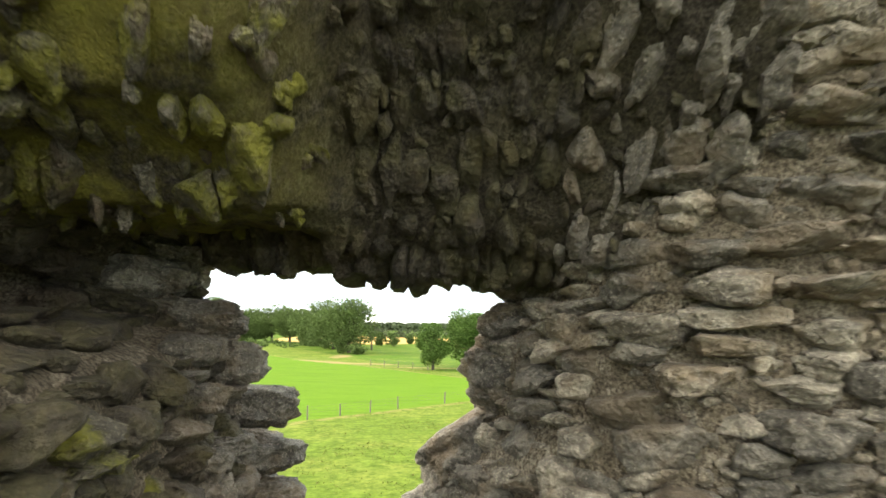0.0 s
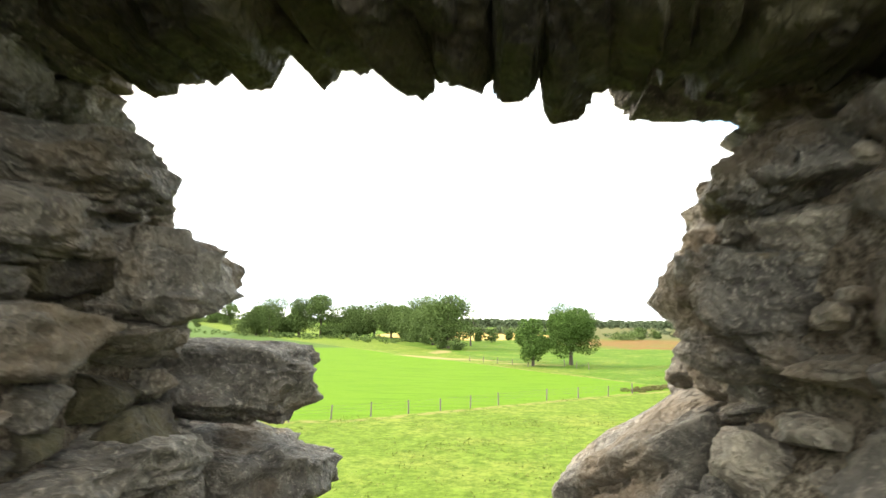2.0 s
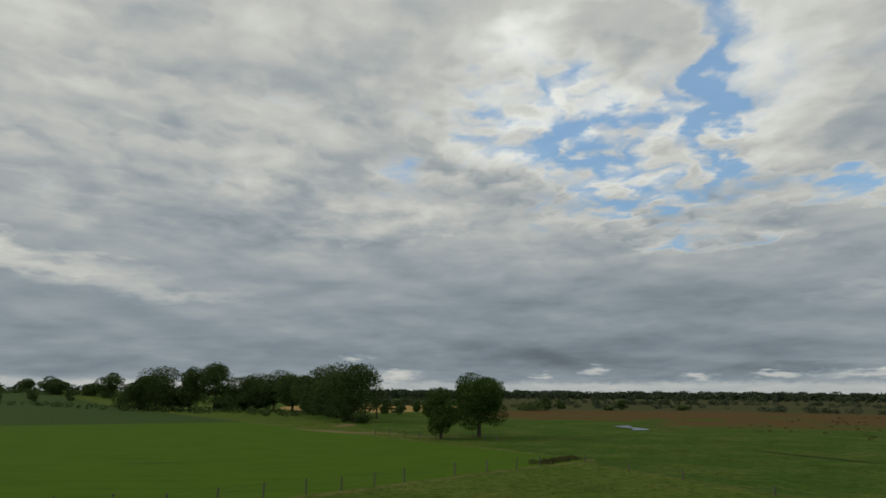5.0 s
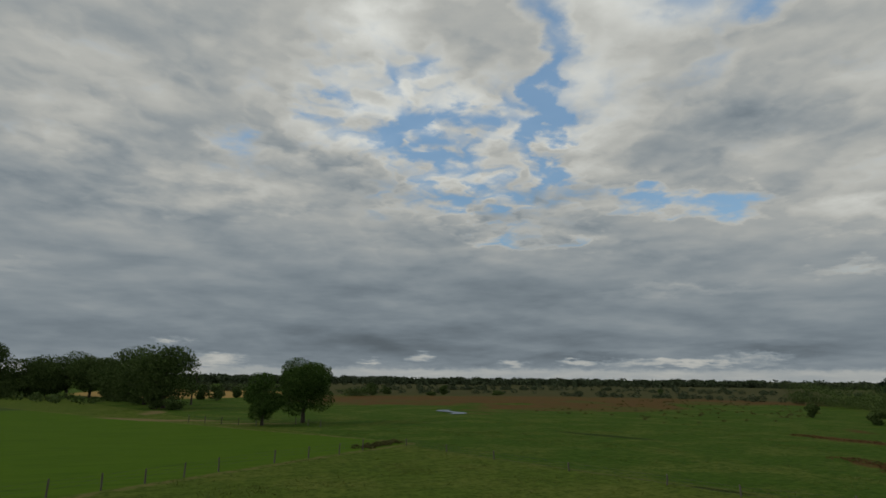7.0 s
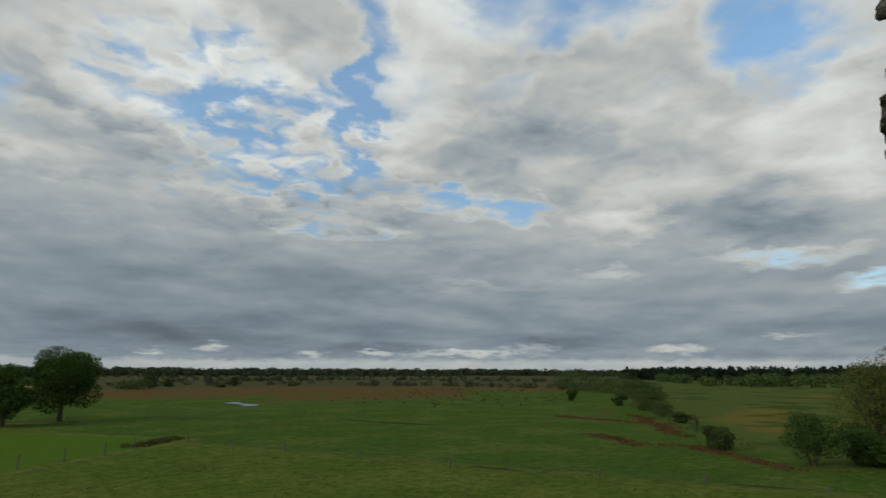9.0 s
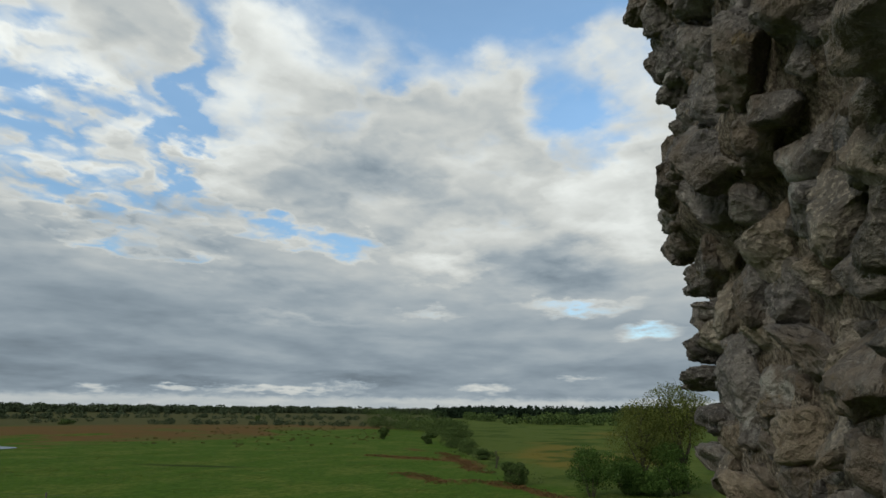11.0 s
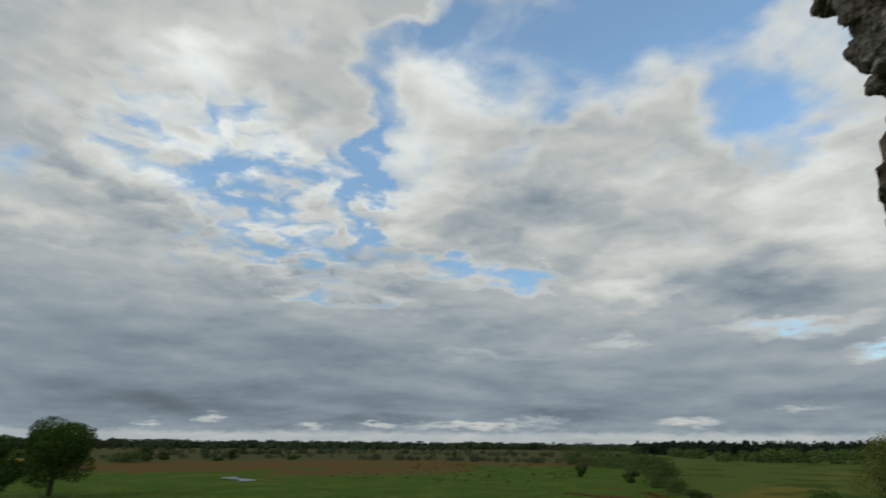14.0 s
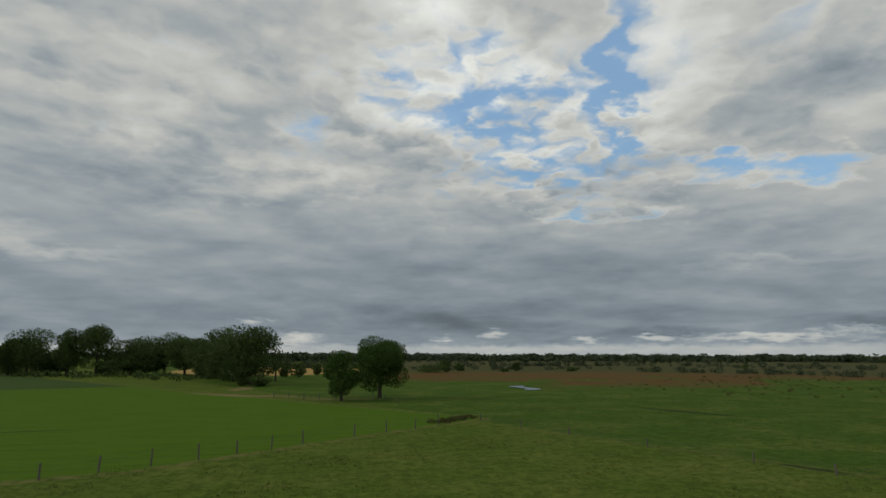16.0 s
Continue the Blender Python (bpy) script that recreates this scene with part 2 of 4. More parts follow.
def stone_material(name, lichen, moss, dark=1.0, tint=(0.25, 0.235, 0.205)):
    m, t, b = material(name)
    v = place_of(t)
    one = t.nodes.new("ShaderNodeObjectInfo").outputs["Random"]
    isl = t.nodes.new("ShaderNodeNewGeometry").outputs["Random Per Island"]
    own = calc(t, "FRACT", calc(t, "ADD", one, isl))
    big = fbm(t, v, 5.0, 5.0, 0.6)
    mid = fbm(t, v, 22.0, 6.0, 0.65, 0.4)
    grit = fbm(t, v, 110.0, 5.0, 0.7)
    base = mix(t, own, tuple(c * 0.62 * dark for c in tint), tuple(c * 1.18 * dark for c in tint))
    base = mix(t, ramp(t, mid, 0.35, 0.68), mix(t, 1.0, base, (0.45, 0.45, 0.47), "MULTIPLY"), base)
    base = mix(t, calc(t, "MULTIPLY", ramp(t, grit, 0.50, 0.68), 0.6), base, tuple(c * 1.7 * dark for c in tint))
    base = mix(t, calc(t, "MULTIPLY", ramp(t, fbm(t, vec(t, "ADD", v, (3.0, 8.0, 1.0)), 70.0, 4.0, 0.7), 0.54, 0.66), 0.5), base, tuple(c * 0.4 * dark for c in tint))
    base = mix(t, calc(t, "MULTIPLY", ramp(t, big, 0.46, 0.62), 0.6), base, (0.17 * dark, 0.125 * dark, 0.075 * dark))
    # pale and ochre crusts
    c1 = calc(t, "MULTIPLY", ramp(t, fbm(t, v, 14.0, 6.0, 0.7), 0.60 - 0.05 * lichen, 0.70), 0.75 * lichen)
    base = mix(t, c1, base, (0.46, 0.45, 0.40))
    c2 = calc(t, "MULTIPLY", ramp(t, fbm(t, vec(t, "ADD", v, (4.0, 2.0, 7.0)), 19.0, 6.0, 0.72), 0.61 - 0.03 * lichen, 0.72), 0.55 * lichen)
    base = mix(t, c2, base, (0.29, 0.205, 0.065))
    if moss:
        g = calc(t, "MULTIPLY", ramp(t, fbm(t, v, 6.0, 7.0, 0.65), 0.42, 0.60), moss)
        base = mix(t, g, base, mix(t, mid, (0.095, 0.098, 0.014), (0.28, 0.27, 0.036)))
    pits = calc(t, "MULTIPLY", cells(t, v, 60.0), 0.5)
    pits = calc(t, "ADD", pits, calc(t, "MULTIPLY", cells(t, v, 21.0), 0.7))
    h = calc(t, "ADD", calc(t, "MULTIPLY", mid, 1.5), calc(t, "ADD", calc(t, "MULTIPLY", grit, 0.45), pits))
    finish(t, b, base, ramp(t, grit, 0.3, 0.7, 0.75, 0.95), h, 1.0, 0.034)
    return m


def mortar_material(name, moss=0.0, dark=1.0):
    m, t, b = material(name)
    v = place_of(t)
    grit = fbm(t, v, 90.0, 6.0, 0.75)
    mid = fbm(t, v, 16.0, 6.0, 0.65)
    lump = fbm(t, v, 48.0, 4.0, 0.7)
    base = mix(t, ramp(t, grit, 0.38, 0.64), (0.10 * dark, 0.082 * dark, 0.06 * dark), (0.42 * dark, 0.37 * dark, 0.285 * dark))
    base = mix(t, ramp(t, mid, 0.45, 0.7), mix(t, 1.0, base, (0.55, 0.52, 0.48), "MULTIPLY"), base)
    if moss:
        g = calc(t, "MULTIPLY", ramp(t, fbm(t, v, 5.0, 7.0, 0.65), 0.36, 0.58), calc(t, "MULTIPLY", ramp(t, split(t, v)[0], 0.0, -0.45, 0.08, 1.0), moss))
        base = mix(t, g, base, mix(t, mid, mix(t, grit, (0.085, 0.062, 0.014), (0.17, 0.125, 0.04)), mix(t, grit, (0.15, 0.16, 0.018), (0.44, 0.44, 0.06))))
    h = calc(t, "ADD", calc(t, "MULTIPLY", grit, 0.7), calc(t, "ADD", calc(t, "MULTIPLY", lump, 0.9), mid))
    finish(t, b, base, 0.95, h, 1.0, 0.045)
    return m


STONE = stone_material("limestone", 0.25, 0.0, 1.0, (0.26, 0.235, 0.19))
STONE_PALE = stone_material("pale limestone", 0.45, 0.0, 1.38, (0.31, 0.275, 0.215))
STONE_LICHEN = stone_material("lichened limestone", 1.0, 0.0, 1.05, (0.27, 0.25, 0.22))
# limestone darkened so its colour carries the shade of soffit and recess
STONE_DARK = stone_material("dark shade-toned limestone", 0.12, 0.14, 0.35, (0.24, 0.205, 0.15))
STONE_EDGE = stone_material("pitted limestone", 0.55, 0.0, 1.12, (0.265, 0.245, 0.205))
STONE_MOSS = stone_material("mossy limestone", 0.15, 0.95, 0.8, (0.22, 0.20, 0.15))
MORTAR = mortar_material("old lime mortar")
# soffit mortar: real moss, over a base darkened to stand for shade
MORTAR_DARK = mortar_material("shade-toned mossy mortar", 1.0, 0.36)
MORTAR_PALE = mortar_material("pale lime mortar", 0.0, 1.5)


def leaf_material(name, a, b2):
    m, t, b = material(name)
    r = t.nodes.new("ShaderNodeNewGeometry").outputs["Random Per Island"]
    v = place_of(t)
    base = mix(t, calc(t, "ADD", calc(t, "MULTIPLY", r, 0.6), calc(t, "MULTIPLY", fbm(t, v, 0.5, 2.0), 0.5)), a, b2)
    finish(t, b, base, 0.85)
    b.inputs["Specular IOR Level"].default_value = 0.08
    b.inputs["Transmission Weight"].default_value = 0.0
    return m


LEAF = leaf_material("broad leaves", (0.026, 0.052, 0.011), (0.074, 0.128, 0.028))
LEAF_WOOD = leaf_material("shaded leaves", (0.036, 0.060, 0.018), (0.084, 0.124, 0.036))
LEAF_WILLOW = leaf_material("willow leaves", (0.050, 0.070, 0.014), (0.135, 0.150, 0.038))
LEAF_CONIFER = leaf_material("conifer needles", (0.010, 0.022, 0.012), (0.030, 0.048, 0.024))
# distance haze is mixed into this greyer, flatter leaf colour
LEAF_FAR = leaf_material("distant hazed leaves", (0.040, 0.058, 0.032), (0.068, 0.088, 0.046))
BRACKEN = leaf_material("brown bracken", (0.060, 0.038, 0.016), (0.14, 0.080, 0.034))
BRAMBLE = leaf_material("dull bramble", (0.048, 0.056, 0.016), (0.115, 0.105, 0.040))


def wood_material(name, a, b2, scale):
    m, t, b = material(name)
    v = vec(t, "MULTIPLY", place_of(t), (1.0, 1.0, 0.25))
    n = fbm(t, v, scale, 5.0, 0.65)
    finish(t, b, mix(t, n, a, b2), 0.9, n, 0.6, 0.03)
    return m


BARK = wood_material("bark", (0.025, 0.022, 0.015), (0.085, 0.075, 0.052), 6.0)
POST_WOOD = wood_material("weathered post wood", (0.06, 0.052, 0.042), (0.16, 0.145, 0.12), 20.0)
WIRE, wt, wb = material("galvanised wire")
finish(wt, wb, mix(wt, fbm(wt, place_of(wt), 30.0), (0.05, 0.05, 0.05), (0.10, 0.10, 0.10)), 0.8)
wb.inputs["Metallic"].default_value = 0.3
WATER, wt, wb = material("still water")
finish(wt, wb, mix(wt, fbm(wt, place_of(wt), 0.4), (0.010, 0.014, 0.012), (0.020, 0.026, 0.022)), 0.06, fbm(wt, place_of(wt), 2.5, 3.0), 0.05, 0.02)
wb.inputs["Specular IOR Level"].default_value = 0.6


# ---- ground: one sheet, pasture, fields, bog and far land ----
def ground_height(x, y):
    h = 7.5 * math.exp(-(((x + 330) / 190) ** 2 + ((y - 560) / 210) ** 2))
    h += 0.5 * math.exp(-(((x - 120) / 60) ** 2 + ((y - 190) / 50) ** 2))
    r = math.hypot(x, y)
    h += 0.25 * noise.noise((x / 40, y / 40, 3.0)) * min(1.0, r / 60)
    return h


def ground_material():
    m, t, b = material("pasture and fields")
    v = place_of(t)
    x, y, _ = split(t, v)
    wob = vec(t, "MULTIPLY", vec(t, "SUBTRACT", fbm(t, v, 0.10, 5.0, 0.6, 0.0, True), (0.5, 0.5, 0.5)), (9.0, 9.0, 0.0))
    p = vec(t, "ADD", v, wob)
    far_wob = vec(t, "MULTIPLY", vec(t, "SUBTRACT", fbm(t, v, 0.025, 6.0, 0.65, 0.0, True), (0.5, 0.5, 0.5)), (60.0, 60.0, 0.0))
    q = vec(t, "ADD", v, far_wob)
    tuft = fbm(t, v, 0.9, 6.0, 0.7)
    blade = fbm(t, v, 7.0, 5.0, 0.7)
    patch = fbm(t, v, 0.12, 5.0, 0.6)
    # grazed pasture, tussocky, with straw-coloured bents
    clump = fbm(t, vec(t, "MULTIPLY", v, (1.0, 1.0, 1.0)), 2.4, 5.0, 0.7)
    rough_grass = ramp(t, calc(t, "ADD", calc(t, "MULTIPLY", tuft, 0.5), calc(t, "MULTIPLY", clump, 0.5)), 0.36, 0.64)
    lush = calc(t, "SUBTRACT", calc(t, "MULTIPLY_ADD", y, 0.485, x), 53.3)
    lush = calc(t, "ADD", lush, calc(t, "MULTIPLY", calc(t, "SUBTRACT", patch, 0.5), 3.0))
    past = mix(t, rough_grass, (0.040, 0.066, 0.009), (0.092, 0.134, 0.020))
    past = mix(t, ramp(t, lush, -1.0, 1.2), past, mix(t, rough_grass, (0.028, 0.062, 0.007), (0.064, 0.112, 0.015)))
    past = mix(t, calc(t, "MULTIPLY", calc(t, "MULTIPLY", ramp(t, patch, 0.42, 0.66), rough_grass), 0.6), past, (0.145, 0.150, 0.036))
    past = mix(t, calc(t, "MULTIPLY", ramp(t, blade, 0.56, 0.75), 0.35), past, (0.15, 0.15, 0.05))
    # sown grass field beyond the fence
    l1 = calc(t, "SUBTRACT", y, calc(t, "MULTIPLY_ADD", x, 0.28, 49.4))
    l2 = calc(t, "SUBTRACT", y, calc(t, "MULTIPLY_ADD", x, 0.78, 56.0))
    l3 = calc(t, "SUBTRACT", calc(t, "MULTIPLY_ADD", x, -1.32, 99.0), y)
    sd = calc(t, "MINIMUM", calc(t, "MINIMUM", l1, l2), l3)
    sd = calc(t, "ADD", sd, calc(t, "MULTIPLY", calc(t, "SUBTRACT", patch, 0.5), 1.5))
    sown = mix(t, tuft, (0.044, 0.098, 0.006), (0.078, 0.140, 0.012))
    sown = mix(t, calc(t, "MULTIPLY", patch, 0.5), sown, (0.080, 0.125, 0.014))
    rows_of = fbm(t, vec(t, "MULTIPLY", v, (0.10, 0.9, 0.0)), 1.0, 5.0, 0.65, 0.3)
    sown = mix(t, calc(t, "MULTIPLY", ramp(t, rows_of, 0.46, 0.66), 0.5), sown, (0.036, 0.080, 0.008))
    sown = mix(t, calc(t, "MULTIPLY", ramp(t, blade, 0.52, 0.72), 0.3), sown, (0.095, 0.145, 0.020))
    l4 = calc(t, "SUBTRACT", y, calc(t, "MULTIPLY_ADD", x, 0.42, 178.0))
    sown = mix(t, ramp(t, l4, -2.0, 2.0), sown, mix(t, tuft, (0.034, 0.062, 0.016), (0.058, 0.090, 0.024)))
    col = mix(t, ramp(t, sd, -0.5, 0.5), past, sown)
    # uncut straw-coloured strip along the fence, and faint old ruts
    strip = calc(t, "MULTIPLY", ramp(t, calc(t, "ABSOLUTE", calc(t, "ADD", sd, 0.5)), 1.3, 0.2), ramp(t, tuft, 0.38, 0.60))
    col = mix(t, calc(t, "MULTIPLY", strip, 0.75), col, mix(t, blade, (0.10, 0.090, 0.032), (0.19, 0.16, 0.065)))
    rut = calc(t, "MULTIPLY", ramp(t, calc(t, "ABSOLUTE", calc(t, "ADD", lush, 0.6)), 1.0, 0.1), ramp(t, tuft, 0.42, 0.62))
    col = mix(t, calc(t, "MULTIPLY", rut, calc(t, "MULTIPLY", ramp(t, sd, 0.5, -0.5), 0.55)), col, (0.115, 0.105, 0.036))
    # bog: rust and tawny grasses, broken by green
    bog = mix(t, fbm(t, v, 0.25, 6.0, 0.7), (0.068, 0.042, 0.014), (0.135, 0.084, 0.032))
    bog = mix(t, ramp(t, fbm(t, vec(t, "ADD", v, (50.0, 20.0, 0.0)), 0.035, 6.0, 0.65), 0.50, 0.64), bog, (0.075, 0.082, 0.020))
    bogm = blobs(t, q, ((115, 205, 115, 62, -18, 1.6), (62, 200, 60, 34, 10, 1.1), (95, 150, 45, 26, 20, 1.2), (50, 230, 55, 40, 0, 0.8), (165, 185, 70, 40, -30, 0.8)))
    col = mix(t, ramp(t, calc(t, "ADD", bogm, calc(t, "MULTIPLY", calc(t, "SUBTRACT", fbm(t, v, 0.05, 6.0, 0.7), 0.5), 1.5)), 0.20, 0.52), col, bog)
    # farther flat country
    n = t.nodes.new("ShaderNodeVectorMath")
    n.operation = "LENGTH"
    link(t, n.inputs[0], v)
    dist = n.outputs["Value"]
    land = mix(t, fbm(t, v, 0.03, 6.0, 0.7), (0.042, 0.052, 0.020), (0.090, 0.082, 0.034))
    east = ramp(t, calc(t, "SUBTRACT", x, calc(t, "MULTIPLY", y, 0.06)), 5.0, 25.0)
    col = mix(t, calc(t, "MULTIPLY", ramp(t, calc(t, "ADD", dist, calc(t, "MULTIPLY", patch, 60.0)), 285.0, 320.0), east), col, land)
    # golden stubble behind the wood's end
    col = mix(t, ramp(t, blob(t, p, -22, 300, 52, 75), 0.05, 0.15), col, mix(t, tuft, (0.26, 0.17, 0.055), (0.36, 0.25, 0.09)))
    # bright meadow on the rise in the north-west
    col = mix(t, ramp(t, blobs(t, q, ((-250, 420, 210, 170, 20, 1.5),)), 0.15, 0.30), col, mix(t, tuft, (0.085, 0.115, 0.014), (0.125, 0.155, 0.022)))
    # meadow beyond the eastern hedge, with ochre swathes
    mead = mix(t, tuft, (0.050, 0.078, 0.014), (0.090, 0.115, 0.026))
    mead = mix(t, ramp(t, blobs(t, q, ((120, 48, 40, 14, 15, 1.2), (95, 36, 25, 10, 10, 1.2), (200, 70, 60, 16, 10, 0.8))), 0.05, 1.0), mead, (0.125, 0.105, 0.022))
    mead = mix(t, ramp(t, fbm(t, v, 0.06, 6.0, 0.65), 0.50, 0.62), mead, (0.040, 0.066, 0.012))
    l5 = calc(t, "SUBTRACT", x, calc(t, "MULTIPLY_ADD", y, 1.18, 26.0))
    l6 = calc(t, "SUBTRACT", x, 61.0)
    em = calc(t, "MINIMUM", l5, l6)
    col = mix(t, calc(t, "MULTIPLY", ramp(t, em, -2.0, 3.0), ramp(t, dist, 420.0, 520.0, 1.0, 0.2)), col, mead)
    # bracken and ditches
    br = blobs(t, p, ((81, 61, 12, 3.0, 90, 1.6), (80, 49.5, 20, 3.0, 42, 1.7), (59, 41.3, 8, 2.2, 65, 1.6), (57, 28, 11, 2.2, 64, 1.4), (97, 70, 10, 3.0, 60, 1.0)))
    col = mix(t, ramp(t, calc(t, "ADD", br, calc(t, "MULTIPLY", calc(t, "SUBTRACT", tuft, 0.5), 1.2)), 0.35, 0.9), col, mix(t, tuft, (0.062, 0.044, 0.014), (0.115, 0.074, 0.024)))
    di = blobs(t, v, ((51.5, 76, 12, 1.6, -63, 1.6), (34.7, 36.6, 3.4, 0.6, -66, 1.8), (44.4, 19.6, 3.0, 0.6, -62, 1.6), (103.8, 36.7, 6, 1.2, -68, 1.5), (-30, 70, 7, 0.7, 5, 1.0)))
    col = mix(t, calc(t, "MULTIPLY", ramp(t, di, 0.2, 0.8), 0.75), col, (0.020, 0.026, 0.010))
    verge = blobs(t, p, ((-14, 122, 24, 3.2, -30, 1.5), (-18, 145, 4, 14, 0, 1.2), (3, 108, 15, 2.0, -15, 1.0)))
    col = mix(t, ramp(t, verge, 0.3, 0.8), col, mix(t, tuft, (0.12, 0.095, 0.04), (0.20, 0.17, 0.075)))
    h = calc(t, "ADD", calc(t, "MULTIPLY", tuft, 1.5), calc(t, "MULTIPLY", blade, 0.6))
    finish(t, b, col, 0.95, h, 0.5, 0.16)
    b.inputs["Specular IOR Level"].default_value = 0.02
    return m


def mesh_object(name, verts, faces, mat, smooth=False, parent=None, label=""):
    me = bpy.data.meshes.new(name)
    me.from_pydata([tuple(v) for v in verts], [], [tuple(f) for f in faces])
    me.materials.append(mat)
    if smooth:
        me.polygons.foreach_set("use_smooth", [True] * len(me.polygons))
    me.update()
    ob = new(name, me)
    if parent is not None:
        ob.parent = parent
        ob.matrix_parent_inverse = parent.matrix_basis.inverted()
    if label:
        tagged(ob, label)
    return ob


rings = [0.0] + [2.0 * 1.075 ** k for k in range(108)]
sect = 160
gv, gf = [], []
for i, r in enumerate(rings):
    for k in range(sect):
        a = 2 * math.pi * k / sect
        px, py = r * math.sin(a), r * math.cos(a)
        gv.append((px, py, ground_height(px, py)))
for i in range(len(rings) - 1):
    for k in range(sect):
        k2 = (k + 1) % sect
        gf.append((i * sect + k, i * sect + k2, (i + 1) * sect + k2, (i + 1) * sect + k))
ground = mesh_object("ground", gv, gf, ground_material(), True)
tagged(ground, "green pasture and sown fields running out to brown bog", "ground", kind="structure")

pv = []
for a in np.linspace(0, 2 * math.pi, 40, endpoint=False):
    u, w = 9.0 * math.cos(a), 2.4 * math.sin(a) * (1 + 0.5 * math.cos(2 * a + 0.6)) + 0.9 * math.cos(3 * a)
    pv.append((48.4 + 0.20 * u + 0.98 * w, 134.5 + 0.98 * u - 0.20 * w))
pz = max(ground_height(p[0], p[1]) for p in pv) + 0.05
pond = mesh_object("pond", [(p[0], p[1], pz) for p in pv], [tuple(range(40))], WATER)
tagged(pond, "small shallow pool of still water in the bog", "pond", kind="structure")


# ---- rubble stones ----
def stone_shape(seed, level, blocky, cut=(0.50, 0.88)):
    """A broken stone, about 2 x 2 x 2, split along chance planes, pitted and roughened."""
    rnd = random.Random(seed)
    bm = bmesh.new()
    bmesh.ops.create_icosphere(bm, subdivisions=level, radius=1.0)
    cuts = []
    for _ in range(rnd.randint(13, 18) if level < 5 else rnd.randint(7, 10)):
        n = Vector((rnd.gauss(0, 1), rnd.gauss(0, 1), rnd.gauss(0, 1))).normalized()
        cuts.append((n, rnd.uniform(*cut)))
    off = Vector((seed * 3.7, seed * 1.3, seed * 2.1))
    for v in bm.verts:
        p = Vector([math.copysign(abs(c) ** blocky, c) for c in v.co])
        for n, d in cuts:
            s = p.dot(n) - d
            if s > 0:
                p -= n * s
        u = p.normalized()
        q = p + off
        k = 0.20 * noise.noise(q * 1.4) + 0.14 * (0.5 - abs(noise.noise(q * 3.3))) + 0.08 * noise.noise(q * 6.5)
        if level > 3:
            k += 0.05 * (0.4 - abs(noise.noise(q * 9.0))) + 0.022 * noise.noise(q * 19.0)
        if level > 4:
            d1 = noise.voronoi(q * 4.0)[0][0]
            k -= 0.20 * max(0.0, 0.45 - d1) / 0.45 * max(0.0, noise.noise(q * 1.9) + 0.35)
            d2 = noise.voronoi(q * 8.0)[0][0]
            k -= 0.10 * max(0.0, 0.40 - d2) / 0.40 * max(0.0, noise.noise(q * 3.1 + off) + 0.45)
            k += 0.16 * noise.noise(q * 2.4) + 0.26 * (0.30 - abs(noise.noise(q * 4.2 + off))) + 0.13 * (0.3 - abs(noise.noise(q * 9.0))) + 0.05 * noise.noise(q * 18.0)
        v.co = p + u * k
    for _ in range(1 if level > 4 else 0):
        bmesh.ops.smooth_vert(bm, verts=bm.verts, factor=0.42, use_axis_x=True, use_axis_y=True, use_axis_z=True)
    big = [max(abs(v.co[k]) for v in bm.verts) for k in range(3)]
    for v in bm.verts:
        v.co = Vector([v.co[k] / big[k] for k in range(3)])
    me = bpy.data.meshes.new("stone")
    bm.to_mesh(me)
    bm.free()
    me.polygons.foreach_set("use_smooth", [True] * len(me.polygons))
    return me


CHIPS = [stone_shape(k + 1, 3, 0.7) for k in range(16)]
SMALL = [stone_shape(k + 1, 4, 0.7) for k in range(16)]
LARGE = [stone_shape(k + 101, 5, 0.55, (0.75, 1.05)) for k in range(10)]
ON_EDGE = [stone_shape(k + 201, 4, 0.5, (0.56, 0.94)) for k in range(16)]
TEETH = [stone_shape(k + 301, 4, 0.36, (0.80, 1.15)) for k in range(16)]


def in_material(meshes, mat):
    made = []
    for me in meshes:
        c = me.copy()
        c.materials.append(mat)
        made.append(c)
    return made


KINDS = {m.name: (in_material(SMALL, m), in_material(LARGE, m)) for m in (STONE, STONE_PALE, STONE_LICHEN, STONE_DARK, STONE_MOSS, STONE_EDGE)}
ARRAYS = {}
for me in CHIPS + ON_EDGE + TEETH:
    co = np.empty(len(me.vertices) * 3)
    me.vertices.foreach_get("co", co)
    ARRAYS[me.name] = (co.reshape(-1, 3), np.array([p.vertices[:] for p in me.polygons]))


def stone(parent, mat, centre, half, turn=(0, 0, 0), pick=0, large=False, label=""):
    """One stone in a wall: half sizes along, through and up; turn in degrees."""
    ob = new("stone", KINDS[mat.name][1 if large else 0][pick % (10 if large else 16)])
    ob.parent = parent
    ob.matrix_basis = pose(*centre, *turn) @ Matrix.Diagonal((*half, 1))
    if label:
        tagged(ob, label)
    return ob


def joined_stones(name, items, mat, parent, label, shapes=CHIPS):
    """Many stones in one mesh: items of (matrix, pick)."""
    vs, fs, base = [], [], 0
    for m, pick in items:
        co, fc = ARRAYS[shapes[pick % 16].name]
        a = np.array(m)
        vs.append(co @ a[:3, :3].T + a[:3, 3])
        fs.append(fc + base)
        base += len(co)
    me = bpy.data.meshes.new(name)
    me.from_pydata(np.concatenate(vs).tolist(), [], np.concatenate(fs).tolist())
    me.materials.append(mat)
    me.polygons.foreach_set("use_smooth", [True] * len(me.polygons))
    ob = new(name, me)
    ob.parent = parent
    return tagged(ob, label, kind="stuff")


